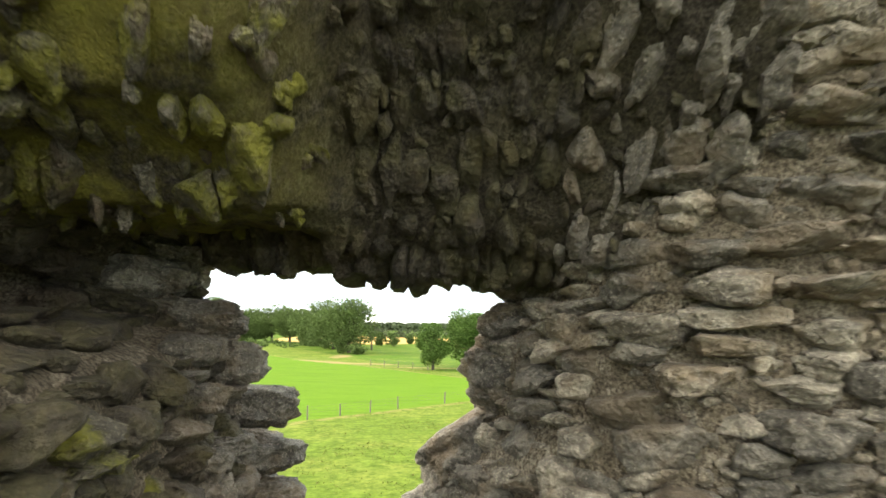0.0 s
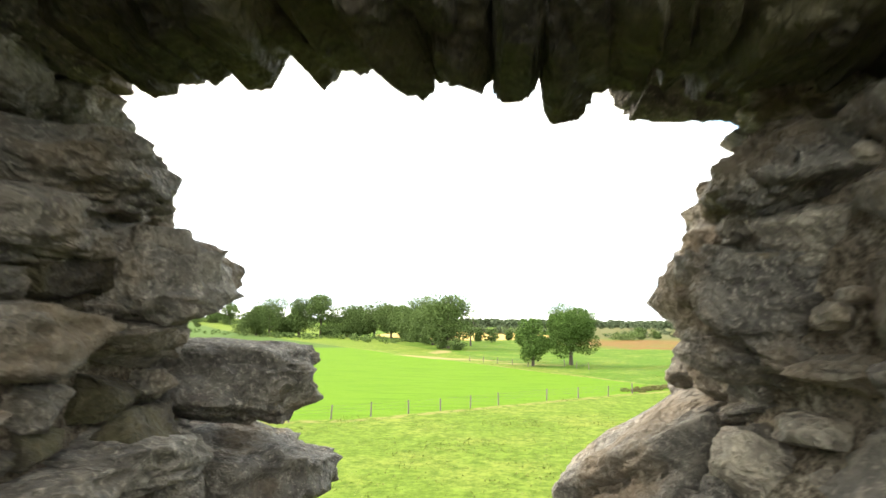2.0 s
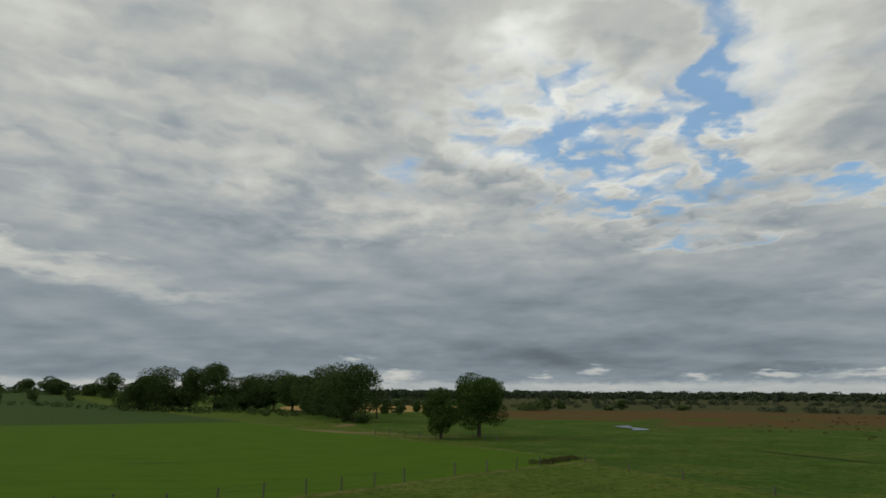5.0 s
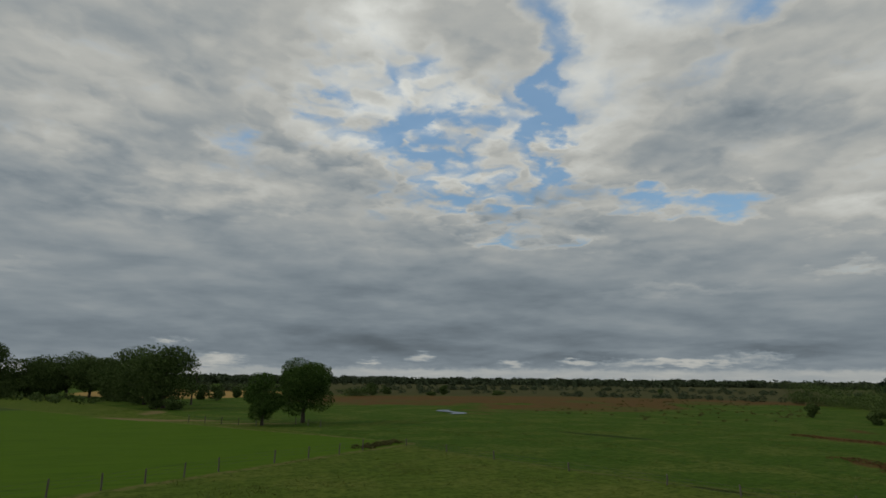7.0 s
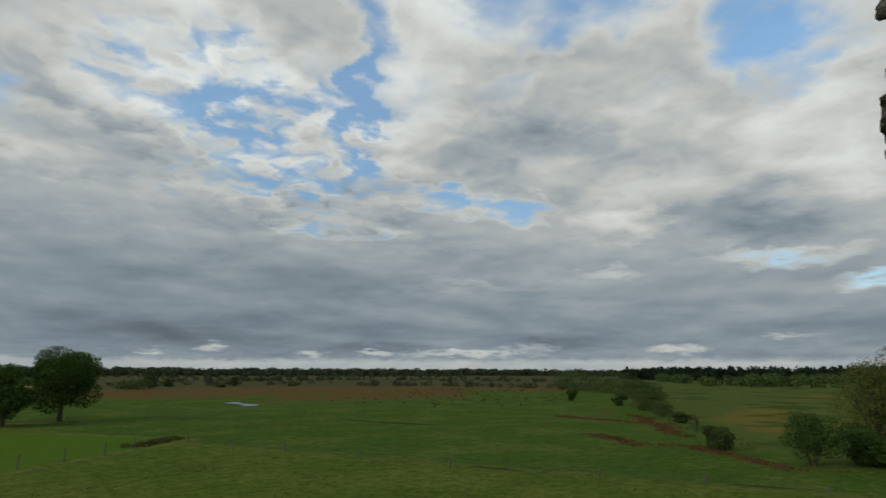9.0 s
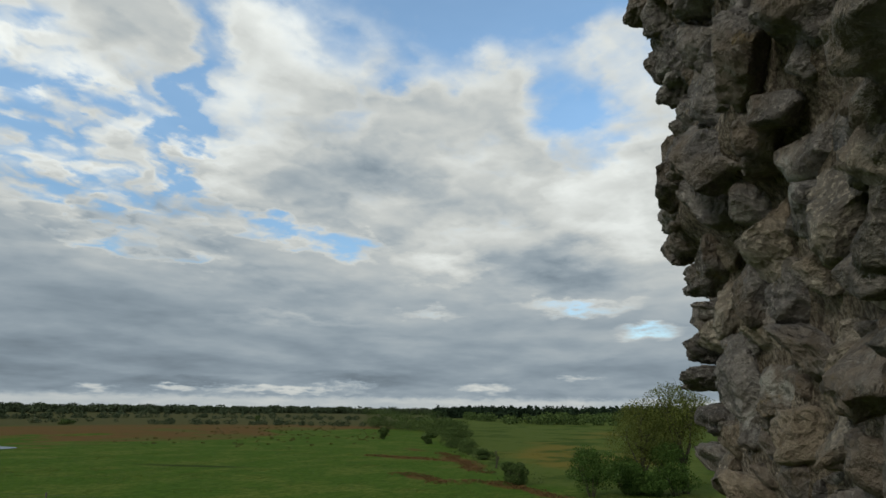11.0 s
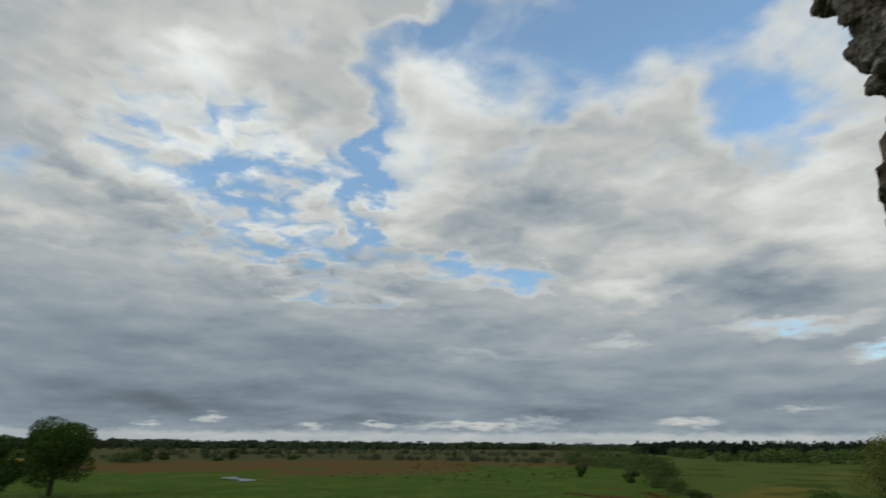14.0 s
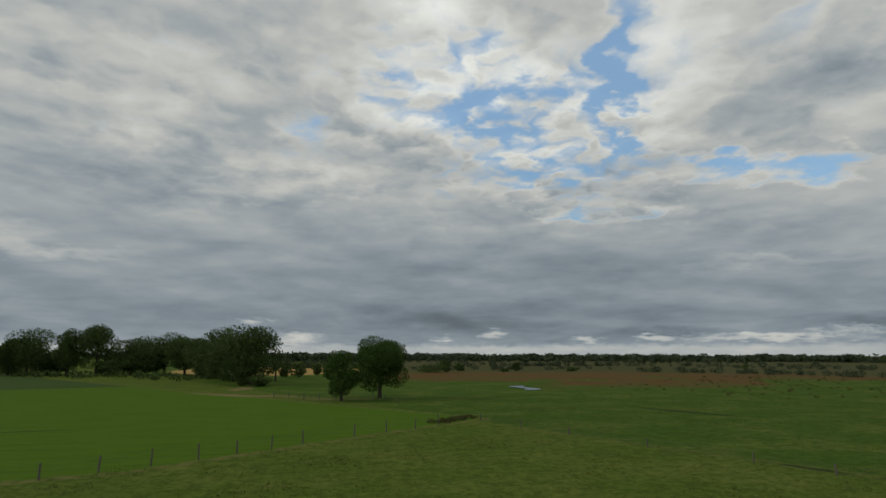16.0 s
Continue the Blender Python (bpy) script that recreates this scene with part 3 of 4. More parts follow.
def path_points(points, step):
    """Points along a closed or open line, at even steps."""
    made = []
    for (ax, ay, s), (bx, by, _) in zip(points, points[1:]):
        n = max(1, int(math.hypot(bx - ax, by - ay) / (step * s)))
        for k in range(n):
            made.append((ax + (bx - ax) * k / n, ay + (by - ay) * k / n))
    made.append(points[-1][:2])
    return made


def rough_mass(name, plan, levels, lean, mat, axis="z", bump=0.03):
    """A solid with the outline of plan, lofted through levels along an axis; lean(u, v, w) shifts the outline at a level."""
    line = path_points(plan, 0.022)
    vs, fs = [], []
    n = len(line)
    for w in levels:
        for u, v in line:
            du, dv = lean(u, v, w)
            p = Vector((u + du, v + dv, w)) if axis == "z" else Vector((w, u + du, v + dv))
            q = p * 7.0
            k = bump * (noise.noise(p * 3.1) + 0.6 * noise.noise(q) + 0.35 * noise.noise(p * 19.0) + 0.3 * noise.noise(p * 41.0))
            p += Vector((noise.noise(q + Vector((9, 0, 0))), noise.noise(q + Vector((0, 9, 0))), 0.6 * noise.noise(q + Vector((0, 0, 9))))) * bump * 0.8 + Vector((k, k, 0)) * 0.5
            vs.append(p)
    for i in range(len(levels) - 1):
        for k in range(n):
            k2 = (k + 1) % n
            fs.append((i * n + k, i * n + k2, (i + 1) * n + k2, (i + 1) * n + k))
    fs.append(tuple(range(n))[::-1])
    fs.append(tuple((len(levels) - 1) * n + k for k in range(n)))
    me = bpy.data.meshes.new(name)
    me.from_pydata([tuple(p) for p in vs], [], fs)
    bm = bmesh.new()
    bm.from_mesh(me)
    bmesh.ops.recalc_face_normals(bm, faces=bm.faces)
    bm.to_mesh(me)
    bm.free()
    me.materials.append(mat)
    me.polygons.foreach_set("use_smooth", [True] * len(me.polygons))
    return new(name, me)


def spread(mass, box, sizes, seed, turn, keep=0.64, facing=None):
    """Where stones sit on a mass inside a box: dart throwing, large sizes first. Yields place, frame, half sizes."""
    rnd = random.Random(seed)
    me = mass.data
    lo, hi = Vector(box[0]), Vector(box[1])
    spots = []
    for p in me.polygons:
        c = p.center
        if p.area < 0.01 and all(lo[k] <= c[k] <= hi[k] for k in range(3)) and (facing is None or p.normal.dot(Vector(facing)) > 0.15):
            spots.append((c.copy(), p.normal.copy()))
    taken = []
    for (amin, amax), (hmin, hmax), tries in sizes:
        for _ in range(tries):
            c, n = spots[rnd.randrange(len(spots))]
            a, h = rnd.uniform(amin, amax), rnd.uniform(hmin, hmax)
            ok = True
            for c2, a2, h2 in taken:
                d = c - c2
                if abs(d.z) < 0.3 and abs(d.x) < 0.4 and abs(d.y) < 0.4:
                    if turn == "hang":
                        du, dv = abs(d.x), math.hypot(d.y, d.z)
                        if du < (h + h2) * keep and dv < (a + a2) * keep:
                            ok = False
                            break
                    else:
                        du, dv = math.hypot(d.x, d.y), abs(d.z)
                        if du < (a + a2) * keep and dv < (h + h2) * keep:
                            ok = False
                            break
            if not ok:
                continue
            taken.append((c, a, h))
            if turn == "hang":
                xa = Vector((1, rnd.uniform(-0.3, 0.3), rnd.uniform(-0.25, 0.25))).normalized()
                za = n
                ya = za.cross(xa).normalized()
                xa = ya.cross(za).normalized()
                half = (h, a, rnd.uniform(0.05, 0.09))
                rot = Matrix((xa, ya, za)).transposed().to_4x4()
            else:
                tilt = {"course": 0.10, "broken": 0.45}[turn]
                za = Vector((rnd.gauss(0, tilt), rnd.gauss(0, tilt), 1)).normalized()
                nn = (n - za * n.dot(za))
                nn = nn.normalized() if nn.length > 0.1 else Vector((1, 0, 0))
                xa = nn.cross(za).normalized()
                rot = Matrix((xa, nn, za)).transposed().to_4x4()
                half = (a * 1.04, rnd.uniform(0.6, 1.0) * min(a, 0.11) + 0.015, h * 1.05)
            sink = rnd.uniform(-0.048, -0.014) if turn == "hang" else rnd.uniform(-0.035, 0.010)
            yield Matrix.Translation(c + n * sink) @ rot @ Matrix.Diagonal((*half, 1)), rnd.randrange(16), rnd.random(), c


def steps(lo, hi, fine_lo, fine_hi, fine, coarse):
    made, w = [], lo
    while w < hi:
        made.append(w)
        w += fine if fine_lo <= w <= fine_hi else coarse
    return made + [hi]


def bend(table, w):
    """A value from a table of (level, value), between its rows."""
    return float(np.interp(w, [r[0] for r in table], [r[1] for r in table]))


# west side of the opening
LEFT_PLAN = ((-0.76, -0.02, 1), (-0.68, -0.20, 1), (-0.50, -0.42, 1), (-0.52, -0.72, 1), (-0.54, -1.0, 1), (-0.56, -1.35, 1), (-0.60, -1.75, 1.5),
             (-0.9, -1.95, 3), (-2.6, -2.0, 12), (-2.6, 0.05, 12), (-0.9, 0.0, 3), (-0.76, -0.02, 1))
LEFT_BEND = ((6.6, 0.06), (7.7, 0.03), (7.85, 0.02), (8.0, 0.0), (8.16, 0.0), (8.28, -0.06), (8.36, -0.16), (8.45, -0.22), (8.8, -0.24), (10.4, -0.25))
RIGHT_PLAN = ((0.40, -0.10, 1), (0.39, -0.40, 1), (0.46, -0.60, 1), (0.52, -0.78, 1), (0.66, -0.95, 1), (0.85, -1.05, 1), (1.3, -1.12, 1.5), (2.0, -1.15, 4),
              (4.2, -1.2, 14), (4.2, -0.1, 14), (2.2, 0.10, 6), (1.75, 0.14, 2), (1.45, 0.22, 1), (1.25, 0.19, 1), (0.95, 0.06, 1), (0.68, -0.01, 1), (0.40, -0.10, 1))
RIGHT_BEND = ((6.6, -0.16), (7.75, -0.14), (7.9, -0.06), (8.0, 0.0), (8.2, 0.0), (8.32, 0.04), (8.45, 0.10), (8.8, 0.14), (10.6, 0.2))
OUTER_BEND = ((6.6, -0.02), (7.9, 0.0), (8.2, 0.0), (8.30, 0.01), (8.36, 0.08), (8.50, 0.08), (8.62, 0.0), (8.85, 0.05), (9.1, 0.085), (9.3, 0.12), (9.6, 0.17), (10.0, 0.22), (10.6, 0.26))


def left_lean(u, v, w):
    near = 1.0 if u > -0.95 and v > -1.8 else 0.0
    hollow = -0.48 * math.exp(-((w - 8.38) / 0.105) ** 2) * max(0.0, min(1.0, (-0.62 - v) / 0.2))
    return near * (bend(LEFT_BEND, w) + hollow), 0.0


def right_lean(u, v, w):
    inner = max(0.0, min(1.0, (1.0 - u) / 0.5)) * (1.0 if v < -0.03 else 0.3)
    face = max(0.0, min(1.0, (u - 0.45) / 0.5)) if v > -0.06 else 0.0
    face *= max(0.0, min(1.0, (3.0 - u) / 1.0))
    arch = -0.25 * max(0.0, w - 8.35) if v < -0.5 else 0.0
    return inner * bend(RIGHT_BEND, w), face * bend(OUTER_BEND, w) + arch * 0.6


LEVELS = steps(6.6, 10.5, 7.5, 9.45, 0.022, 0.12)
wall_left = rough_mass("wall_left", LEFT_PLAN, LEVELS, left_lean, MORTAR)
tagged(wall_left, "weathered rubble limestone jamb of a ruined opening", "wall", kind="structure")
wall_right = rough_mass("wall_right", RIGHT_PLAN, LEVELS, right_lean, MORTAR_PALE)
tagged(wall_right, "broken rubble limestone jamb with gritty lime mortar", "wall", kind="structure")

# the mass over the opening: outline in y and z, lofted along x
TOP_PLAN = ((-0.12, 8.95, 1), (-0.34, 8.68, 1), (-0.48, 8.53, 1), (-0.58, 8.50, 1), (-0.75, 8.53, 1), (-0.86, 8.61, 1), (-0.96, 8.80, 1), (-1.06, 8.93, 1), (-1.20, 9.08, 1), (-1.34, 9.35, 1),
            (-1.45, 9.7, 1.5), (-1.5, 10.4, 4), (0.1, 10.4, 8), (0.08, 9.4, 4), (-0.04, 9.05, 2), (-0.12, 8.95, 1))
WEST_SHIFT = ((-0.2, 0.0), (-0.75, 0.0), (-0.95, -0.05), (-1.2, -0.16), (-1.5, -0.24))


def top_lean(u, v, w):
    west = max(0.0, min(1.0, (0.0 - w) / 0.25)) if v < 9.9 and u < -0.6 else 0.0
    east = max(0.0, (w - 0.42) / 0.4) if v < 9.9 else 0.0
    lift = 0.06 * max(0.0, min(1.0, (-0.08 - w) / 0.15)) * max(0.0, min(1.0, (u + 0.8) / 0.15)) if v < 9.9 else 0.0
    return west * bend(WEST_SHIFT, u) * 1.1 - 0.06 * min(1.0, east), lift + west * -0.24 * max(0.0, min(1.0, (-0.8 - u) / 0.3)) - 0.16 * min(1.4, east) * (1.0 if u < -0.3 else 0.4)


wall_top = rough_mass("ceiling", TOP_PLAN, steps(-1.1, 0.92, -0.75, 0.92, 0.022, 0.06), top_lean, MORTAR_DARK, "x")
tagged(wall_top, "mossy rubble soffit over the opening, darkened for shade", "ceiling", kind="structure")

# lower masonry, sill and chamber floor
wall_base = rough_mass("wall_base", ((-2.6, -6.0, 20), (4.2, -6.0, 20), (4.2, 0.0, 20), (-2.6, 0.0, 20), (-2.6, -6.0, 20)), steps(-0.3, 6.95, 0, 0, 1, 0.35), lambda u, v, w: (0.0, 0.0), MORTAR, "z", 0.05)
tagged(wall_base, "rubble stone tower wall under the opening", "wall", kind="structure")

# stones in the jambs
SIZES = (((0.08, 0.14), (0.035, 0.065), 900), ((0.05, 0.09), (0.025, 0.045), 2200), ((0.022, 0.045), (0.014, 0.028), 2500))


def fill(mass, box, seed, turn, choose, sizes=SIZES, limit=280, label="small rubble stones set in mortar", facing=None, rest_mat=STONE, keep=0.64):
    rest, count = [], 0
    for m, pick, r, c in spread(mass, box, sizes, seed, turn, keep, facing):
        if count < limit:
            ob = new("stone", KINDS[choose(r, c).name][0][pick])
            ob.parent = mass
            ob.matrix_basis = m
            count += 1
        else:
            rest.append((m, pick))
    if rest:
        joined_stones("small_stones", rest, rest_mat, mass, label)


# recess shade put into colour: darkened stone above z 8.26 and inward
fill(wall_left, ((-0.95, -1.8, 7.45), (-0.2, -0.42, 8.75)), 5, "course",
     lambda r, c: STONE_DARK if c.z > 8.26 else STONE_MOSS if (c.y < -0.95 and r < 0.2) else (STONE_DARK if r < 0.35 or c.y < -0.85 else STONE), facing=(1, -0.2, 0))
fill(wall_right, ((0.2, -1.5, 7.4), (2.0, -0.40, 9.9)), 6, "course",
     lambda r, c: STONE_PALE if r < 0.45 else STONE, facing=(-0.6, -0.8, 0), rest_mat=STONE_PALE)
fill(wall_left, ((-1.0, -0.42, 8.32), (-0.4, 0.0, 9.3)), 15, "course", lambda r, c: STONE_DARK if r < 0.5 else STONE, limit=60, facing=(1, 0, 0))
fill(wall_right, ((0.2, -0.42, 8.25), (0.9, -0.25, 9.3)), 16, "course", lambda r, c: STONE, limit=60, facing=(-1, 0, 0))
fill(wall_right, ((0.3, -0.14, 7.6), (1.75, 0.6, 9.6)), 7, "broken", lambda r, c: (STONE_PALE if c.z < 8.3 else STONE_DARK if c.z > 8.9 and r < 0.3 else STONE_LICHEN) if r < 0.6 else STONE_LICHEN,
     (((0.05, 0.08), (0.04, 0.065), 350), ((0.03, 0.05), (0.026, 0.044), 1800), ((0.014, 0.026), (0.012, 0.022), 3000)), facing=(-0.2, 1, 0), rest_mat=STONE_LICHEN, limit=240, keep=0.70)
# small rubble between the large blocks at the edges
BETWEEN = (((0.05, 0.08), (0.028, 0.045), 500), ((0.025, 0.045), (0.016, 0.028), 1400))
fill(wall_left, ((-0.95, -0.44, 7.45), (-0.2, -0.02, 8.34)), 25, "broken", lambda r, c: STONE_EDGE if r < 0.6 else STONE, BETWEEN, limit=60, facing=(1, 0.1, 0), rest_mat=STONE_EDGE)
fill(wall_right, ((0.1, -0.42, 7.45), (0.9, -0.02, 8.30)), 26, "broken", lambda r, c: STONE_EDGE if r < 0.6 else STONE, BETWEEN, limit=60, facing=(-1, 0.1, 0), rest_mat=STONE_EDGE)
# hanging stones of the soffit: one mesh
hang = list(spread(wall_top, ((-0.9, -1.7, 8.1), (1.3, -0.2, 9.9)), (((0.07, 0.14), (0.035, 0.065), 1100), ((0.04, 0.075), (0.022, 0.042), 2400), ((0.02, 0.035), (0.014, 0.024), 2600)), 8, "hang", 0.58, (0, -0.5, -0.8)))
joined_stones("hanging_stones", [(m, p) for m, p, r, c in hang if c.x < -0.12 and c.y < -0.6 and r < 0.5], STONE_MOSS, wall_top, "moss-covered rubble stones hanging from the soffit", ON_EDGE)
plain = [(m, p, m.to_scale().y, c.x) for m, p, r, c in hang if not (c.x < -0.12 and c.y < -0.6)]
# soffit shade is in the stone colour; plain limestone beyond x 0.52
joined_stones("hanging_stones", [(m, p) for m, p, a, x in plain if a >= 0.05 and x < 0.52], STONE_DARK, wall_top, "shade-darkened rubble stones set on edge in the soffit", ON_EDGE)
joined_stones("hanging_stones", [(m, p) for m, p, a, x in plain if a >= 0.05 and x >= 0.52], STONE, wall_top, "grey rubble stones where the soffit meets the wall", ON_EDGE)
joined_stones("small_stones", [(m, p) for m, p, a, x in plain if a < 0.05], STONE_DARK, wall_top, "small shade-darkened stones packed into the soffit")

# the larger stones that edge the opening: (x, y, z), half sizes, turn, pick
EDGE_LEFT = (
    (-0.507, -0.25, 7.995, 0.210, 0.16, 0.080, 3, 4, 6, 0), (-0.578, -0.45, 8.150, 0.205, 0.14, 0.084, -2, -6, 8, 1),
    (-0.582, -0.57, 8.305, 0.160, 0.11, 0.068, 0, 3, 6, 2), (-0.70, -0.46, 8.425, 0.13, 0.11, 0.050, 4, -8, 5, 3),
    (-0.472, -0.19, 7.830, 0.198, 0.16, 0.078, 0, 5, 4, 4), (-0.52, -0.50, 7.92, 0.13, 0.14, 0.055, 0, 0, 8, 5), (-0.48, -0.22, 7.66, 0.21, 0.19, 0.085, 0, 0, 6, 6),
    (-0.76, -0.22, 8.11, 0.17, 0.14, 0.05, 0, 4, 15, 7), (-0.74, -0.30, 7.92, 0.2, 0.2, 0.06, 0, 0, 20, 8), (-0.72, -0.62, 8.43, 0.16, 0.14, 0.07, 0, 0, 5, 9),
    (-0.56, -0.66, 8.21, 0.11, 0.12, 0.045, 0, 5, 5, 4), (-0.68, -0.54, 8.515, 0.13, 0.15, 0.060, 0, 4, 5, 2))
EDGE_RIGHT = (
    (0.442, -0.38, 8.125, 0.190, 0.145, 0.120, -4, 4, -8, 4), (0.495, -0.45, 8.310, 0.18, 0.14, 0.070, 0, -3, -6, 0),
    (0.350, -0.21, 7.870, 0.28, 0.17, 0.105, 0, -34, -10, 9), (0.53, -0.36, 7.985, 0.20, 0.14, 0.055, 0, -14, -10, 3), (0.27, -0.17, 7.67, 0.24, 0.18, 0.10, 0, -10, -6, 5),
    (0.52, -0.40, 8.43, 0.15, 0.11, 0.055, 0, 4, 0, 6), (0.36, -0.32, 8.515, 0.17, 0.12, 0.090, 0, 6, 10, 1), (0.56, -0.34, 8.54, 0.16, 0.13, 0.10, 0, -4, 5, 7), (0.62, -0.30, 8.25, 0.14, 0.12, 0.08, 0, 0, 0, 2))
for x, y, z, a, b2, c, rx, ry, rz, k in EDGE_LEFT:
    stone(wall_left, STONE_EDGE, (x, y, z), (a, b2, c), (rx, ry, rz), k, True, "large pitted limestone block edging the opening")
for x, y, z, a, b2, c, rx, ry, rz, k in EDGE_RIGHT:
    stone(wall_right, STONE_EDGE, (x, y, z), (a, b2, c), (rx, ry, rz), k, True, "large pitted limestone block edging the opening")
# outer face: the jutting stones seen against the sky
EDGE_OUTER = (
    (1.36, 0.185, 8.43, 0.11, 0.145, 0.080, 0, 0, 25, 0), (1.42, 0.18, 8.265, 0.08, 0.12, 0.045, 0, 6, 20, 1), (1.42, 0.18, 8.195, 0.07, 0.11, 0.040, 0, -6, 20, 2),
    (1.41, 0.19, 8.125, 0.08, 0.12, 0.042, 0, 0, 20, 3), (1.40, 0.21, 8.060, 0.09, 0.12, 0.026, 0, 4, 15, 4), (1.42, 0.17, 7.985, 0.10, 0.13, 0.050, 0, 0, 20, 5), (1.40, 0.18, 7.89, 0.10, 0.13, 0.055, 0, 0, 20, 6),
    (1.36, 0.18, 8.78, 0.10, 0.14, 0.10, 10, 0, 20, 6), (1.36, 0.22, 9.0, 0.10, 0.14, 0.11, 10, 0, 20, 7), (1.38, 0.25, 9.2, 0.10, 0.15, 0.11, 10, 0, 20, 8), (1.38, 0.27, 9.42, 0.12, 0.15, 0.12, 10, 0, 20, 2), (1.38, 0.15, 8.62, 0.09, 0.12, 0.06, 0, 0, 20, 9))
for x, y, z, a, b2, c, rx, ry, rz, k in EDGE_OUTER:
    stone(wall_right, STONE_LICHEN, (x, y, z), (a, b2, c), (rx, ry, rz), k, True, "jutting rubble stone with ochre lichen")
# the row on edge along the lintel
rnd = random.Random(12)
lintel, x = [], -0.56
while x < 0.56:
    w = rnd.uniform(0.032, 0.055)
    x += w
    lintel.append((pose(x, -0.60 + rnd.uniform(-0.04, 0.04), 8.500 + (0.034 if x < -0.14 else 0.0) + rnd.uniform(-0.010, 0.010), rnd.uniform(-4, 4), rnd.uniform(-7, 7) + 6 * x, rnd.uniform(-10, 10)) @ Matrix.Diagonal((w, 0.15, 0.100, 1)), rnd.randrange(16)))
    x += w * 0.62
for m, k in list(lintel):
    lintel.append((pose(rnd.uniform(0.03, 0.05), rnd.uniform(-0.05, 0.02), rnd.uniform(0.016, 0.026)) @ m, k + 5))
joined_stones("hanging_stones", lintel, STONE_DARK, wall_top, "flat shade-darkened stones set on edge along the lintel", TEETH)


# ---- trees, bushes, hedges ----
def tube(points, radii, sides=7):
    vs, fs = [], []
    for i, p in enumerate(points):
        d = (points[min(i + 1, len(points) - 1)] - points[max(i - 1, 0)]).normalized()
        s = d.cross(Vector((0.3, 1, 0.1))).normalized()
        u = d.cross(s)
        for k in range(sides):
            a = 2 * math.pi * k / sides
            vs.append(p + (s * math.cos(a) + u * math.sin(a)) * radii[i])
    for i in range(len(points) - 1):
        for k in range(sides):
            k2 = (k + 1) % sides
            fs.append((i * sides + k, i * sides + k2, (i + 1) * sides + k2, (i + 1) * sides + k))
    return vs, fs


def leaves(lobes, count, size, rs):
    """Leaf sprays spread through lobes (x, y, z, rx, ry, rz), denser towards their skins: vertices and faces."""
    lobes = np.array(lobes)
    w = lobes[:, 3] * lobes[:, 4] + lobes[:, 4] * lobes[:, 5] + lobes[:, 3] * lobes[:, 5]
    pick = rs.choice(len(lobes), count, p=w / w.sum())
    d = rs.normal(size=(count, 3))
    d /= np.linalg.norm(d, axis=1)[:, None]
    r = rs.uniform(0.35, 1.06, count) ** 0.45
    c = lobes[pick, :3] + d * lobes[pick, 3:] * r[:, None]
    a = rs.normal(size=(count, 3))
    a /= np.linalg.norm(a, axis=1)[:, None]
    b = np.cross(a, rs.normal(size=(count, 3)))
    b /= np.linalg.norm(b, axis=1)[:, None]
    s = size * rs.uniform(0.6, 1.3, count)[:, None]
    v = np.stack([c - a * s, c - b * s * 0.6 + a * s * 0.1, c + a * s, c + b * s * 0.6], 1).reshape(-1, 3)
    f = np.arange(count * 4).reshape(-1, 4)
    return v, f


def lobes_for(h, w, low, rs, n):
    """Crown lobes for a tree of height h and crown width w whose foliage starts at low."""
    made = []
    mid = (h + low) / 2
    for _ in range(n):
        a, u = rs.uniform(0, 2 * math.pi), rs.uniform(-1, 1)
        ring = math.sqrt(max(0.0, 1 - u * u)) * rs.uniform(0.35, 0.72)
        r = rs.uniform(0.22, 0.38)
        made.append((math.cos(a) * ring * w / 2, math.sin(a) * ring * w / 2, mid + u * (h - low) / 2 * 0.70, w * r * 0.8, w * r * 0.8, (h - low) * r * 0.62))
    return made


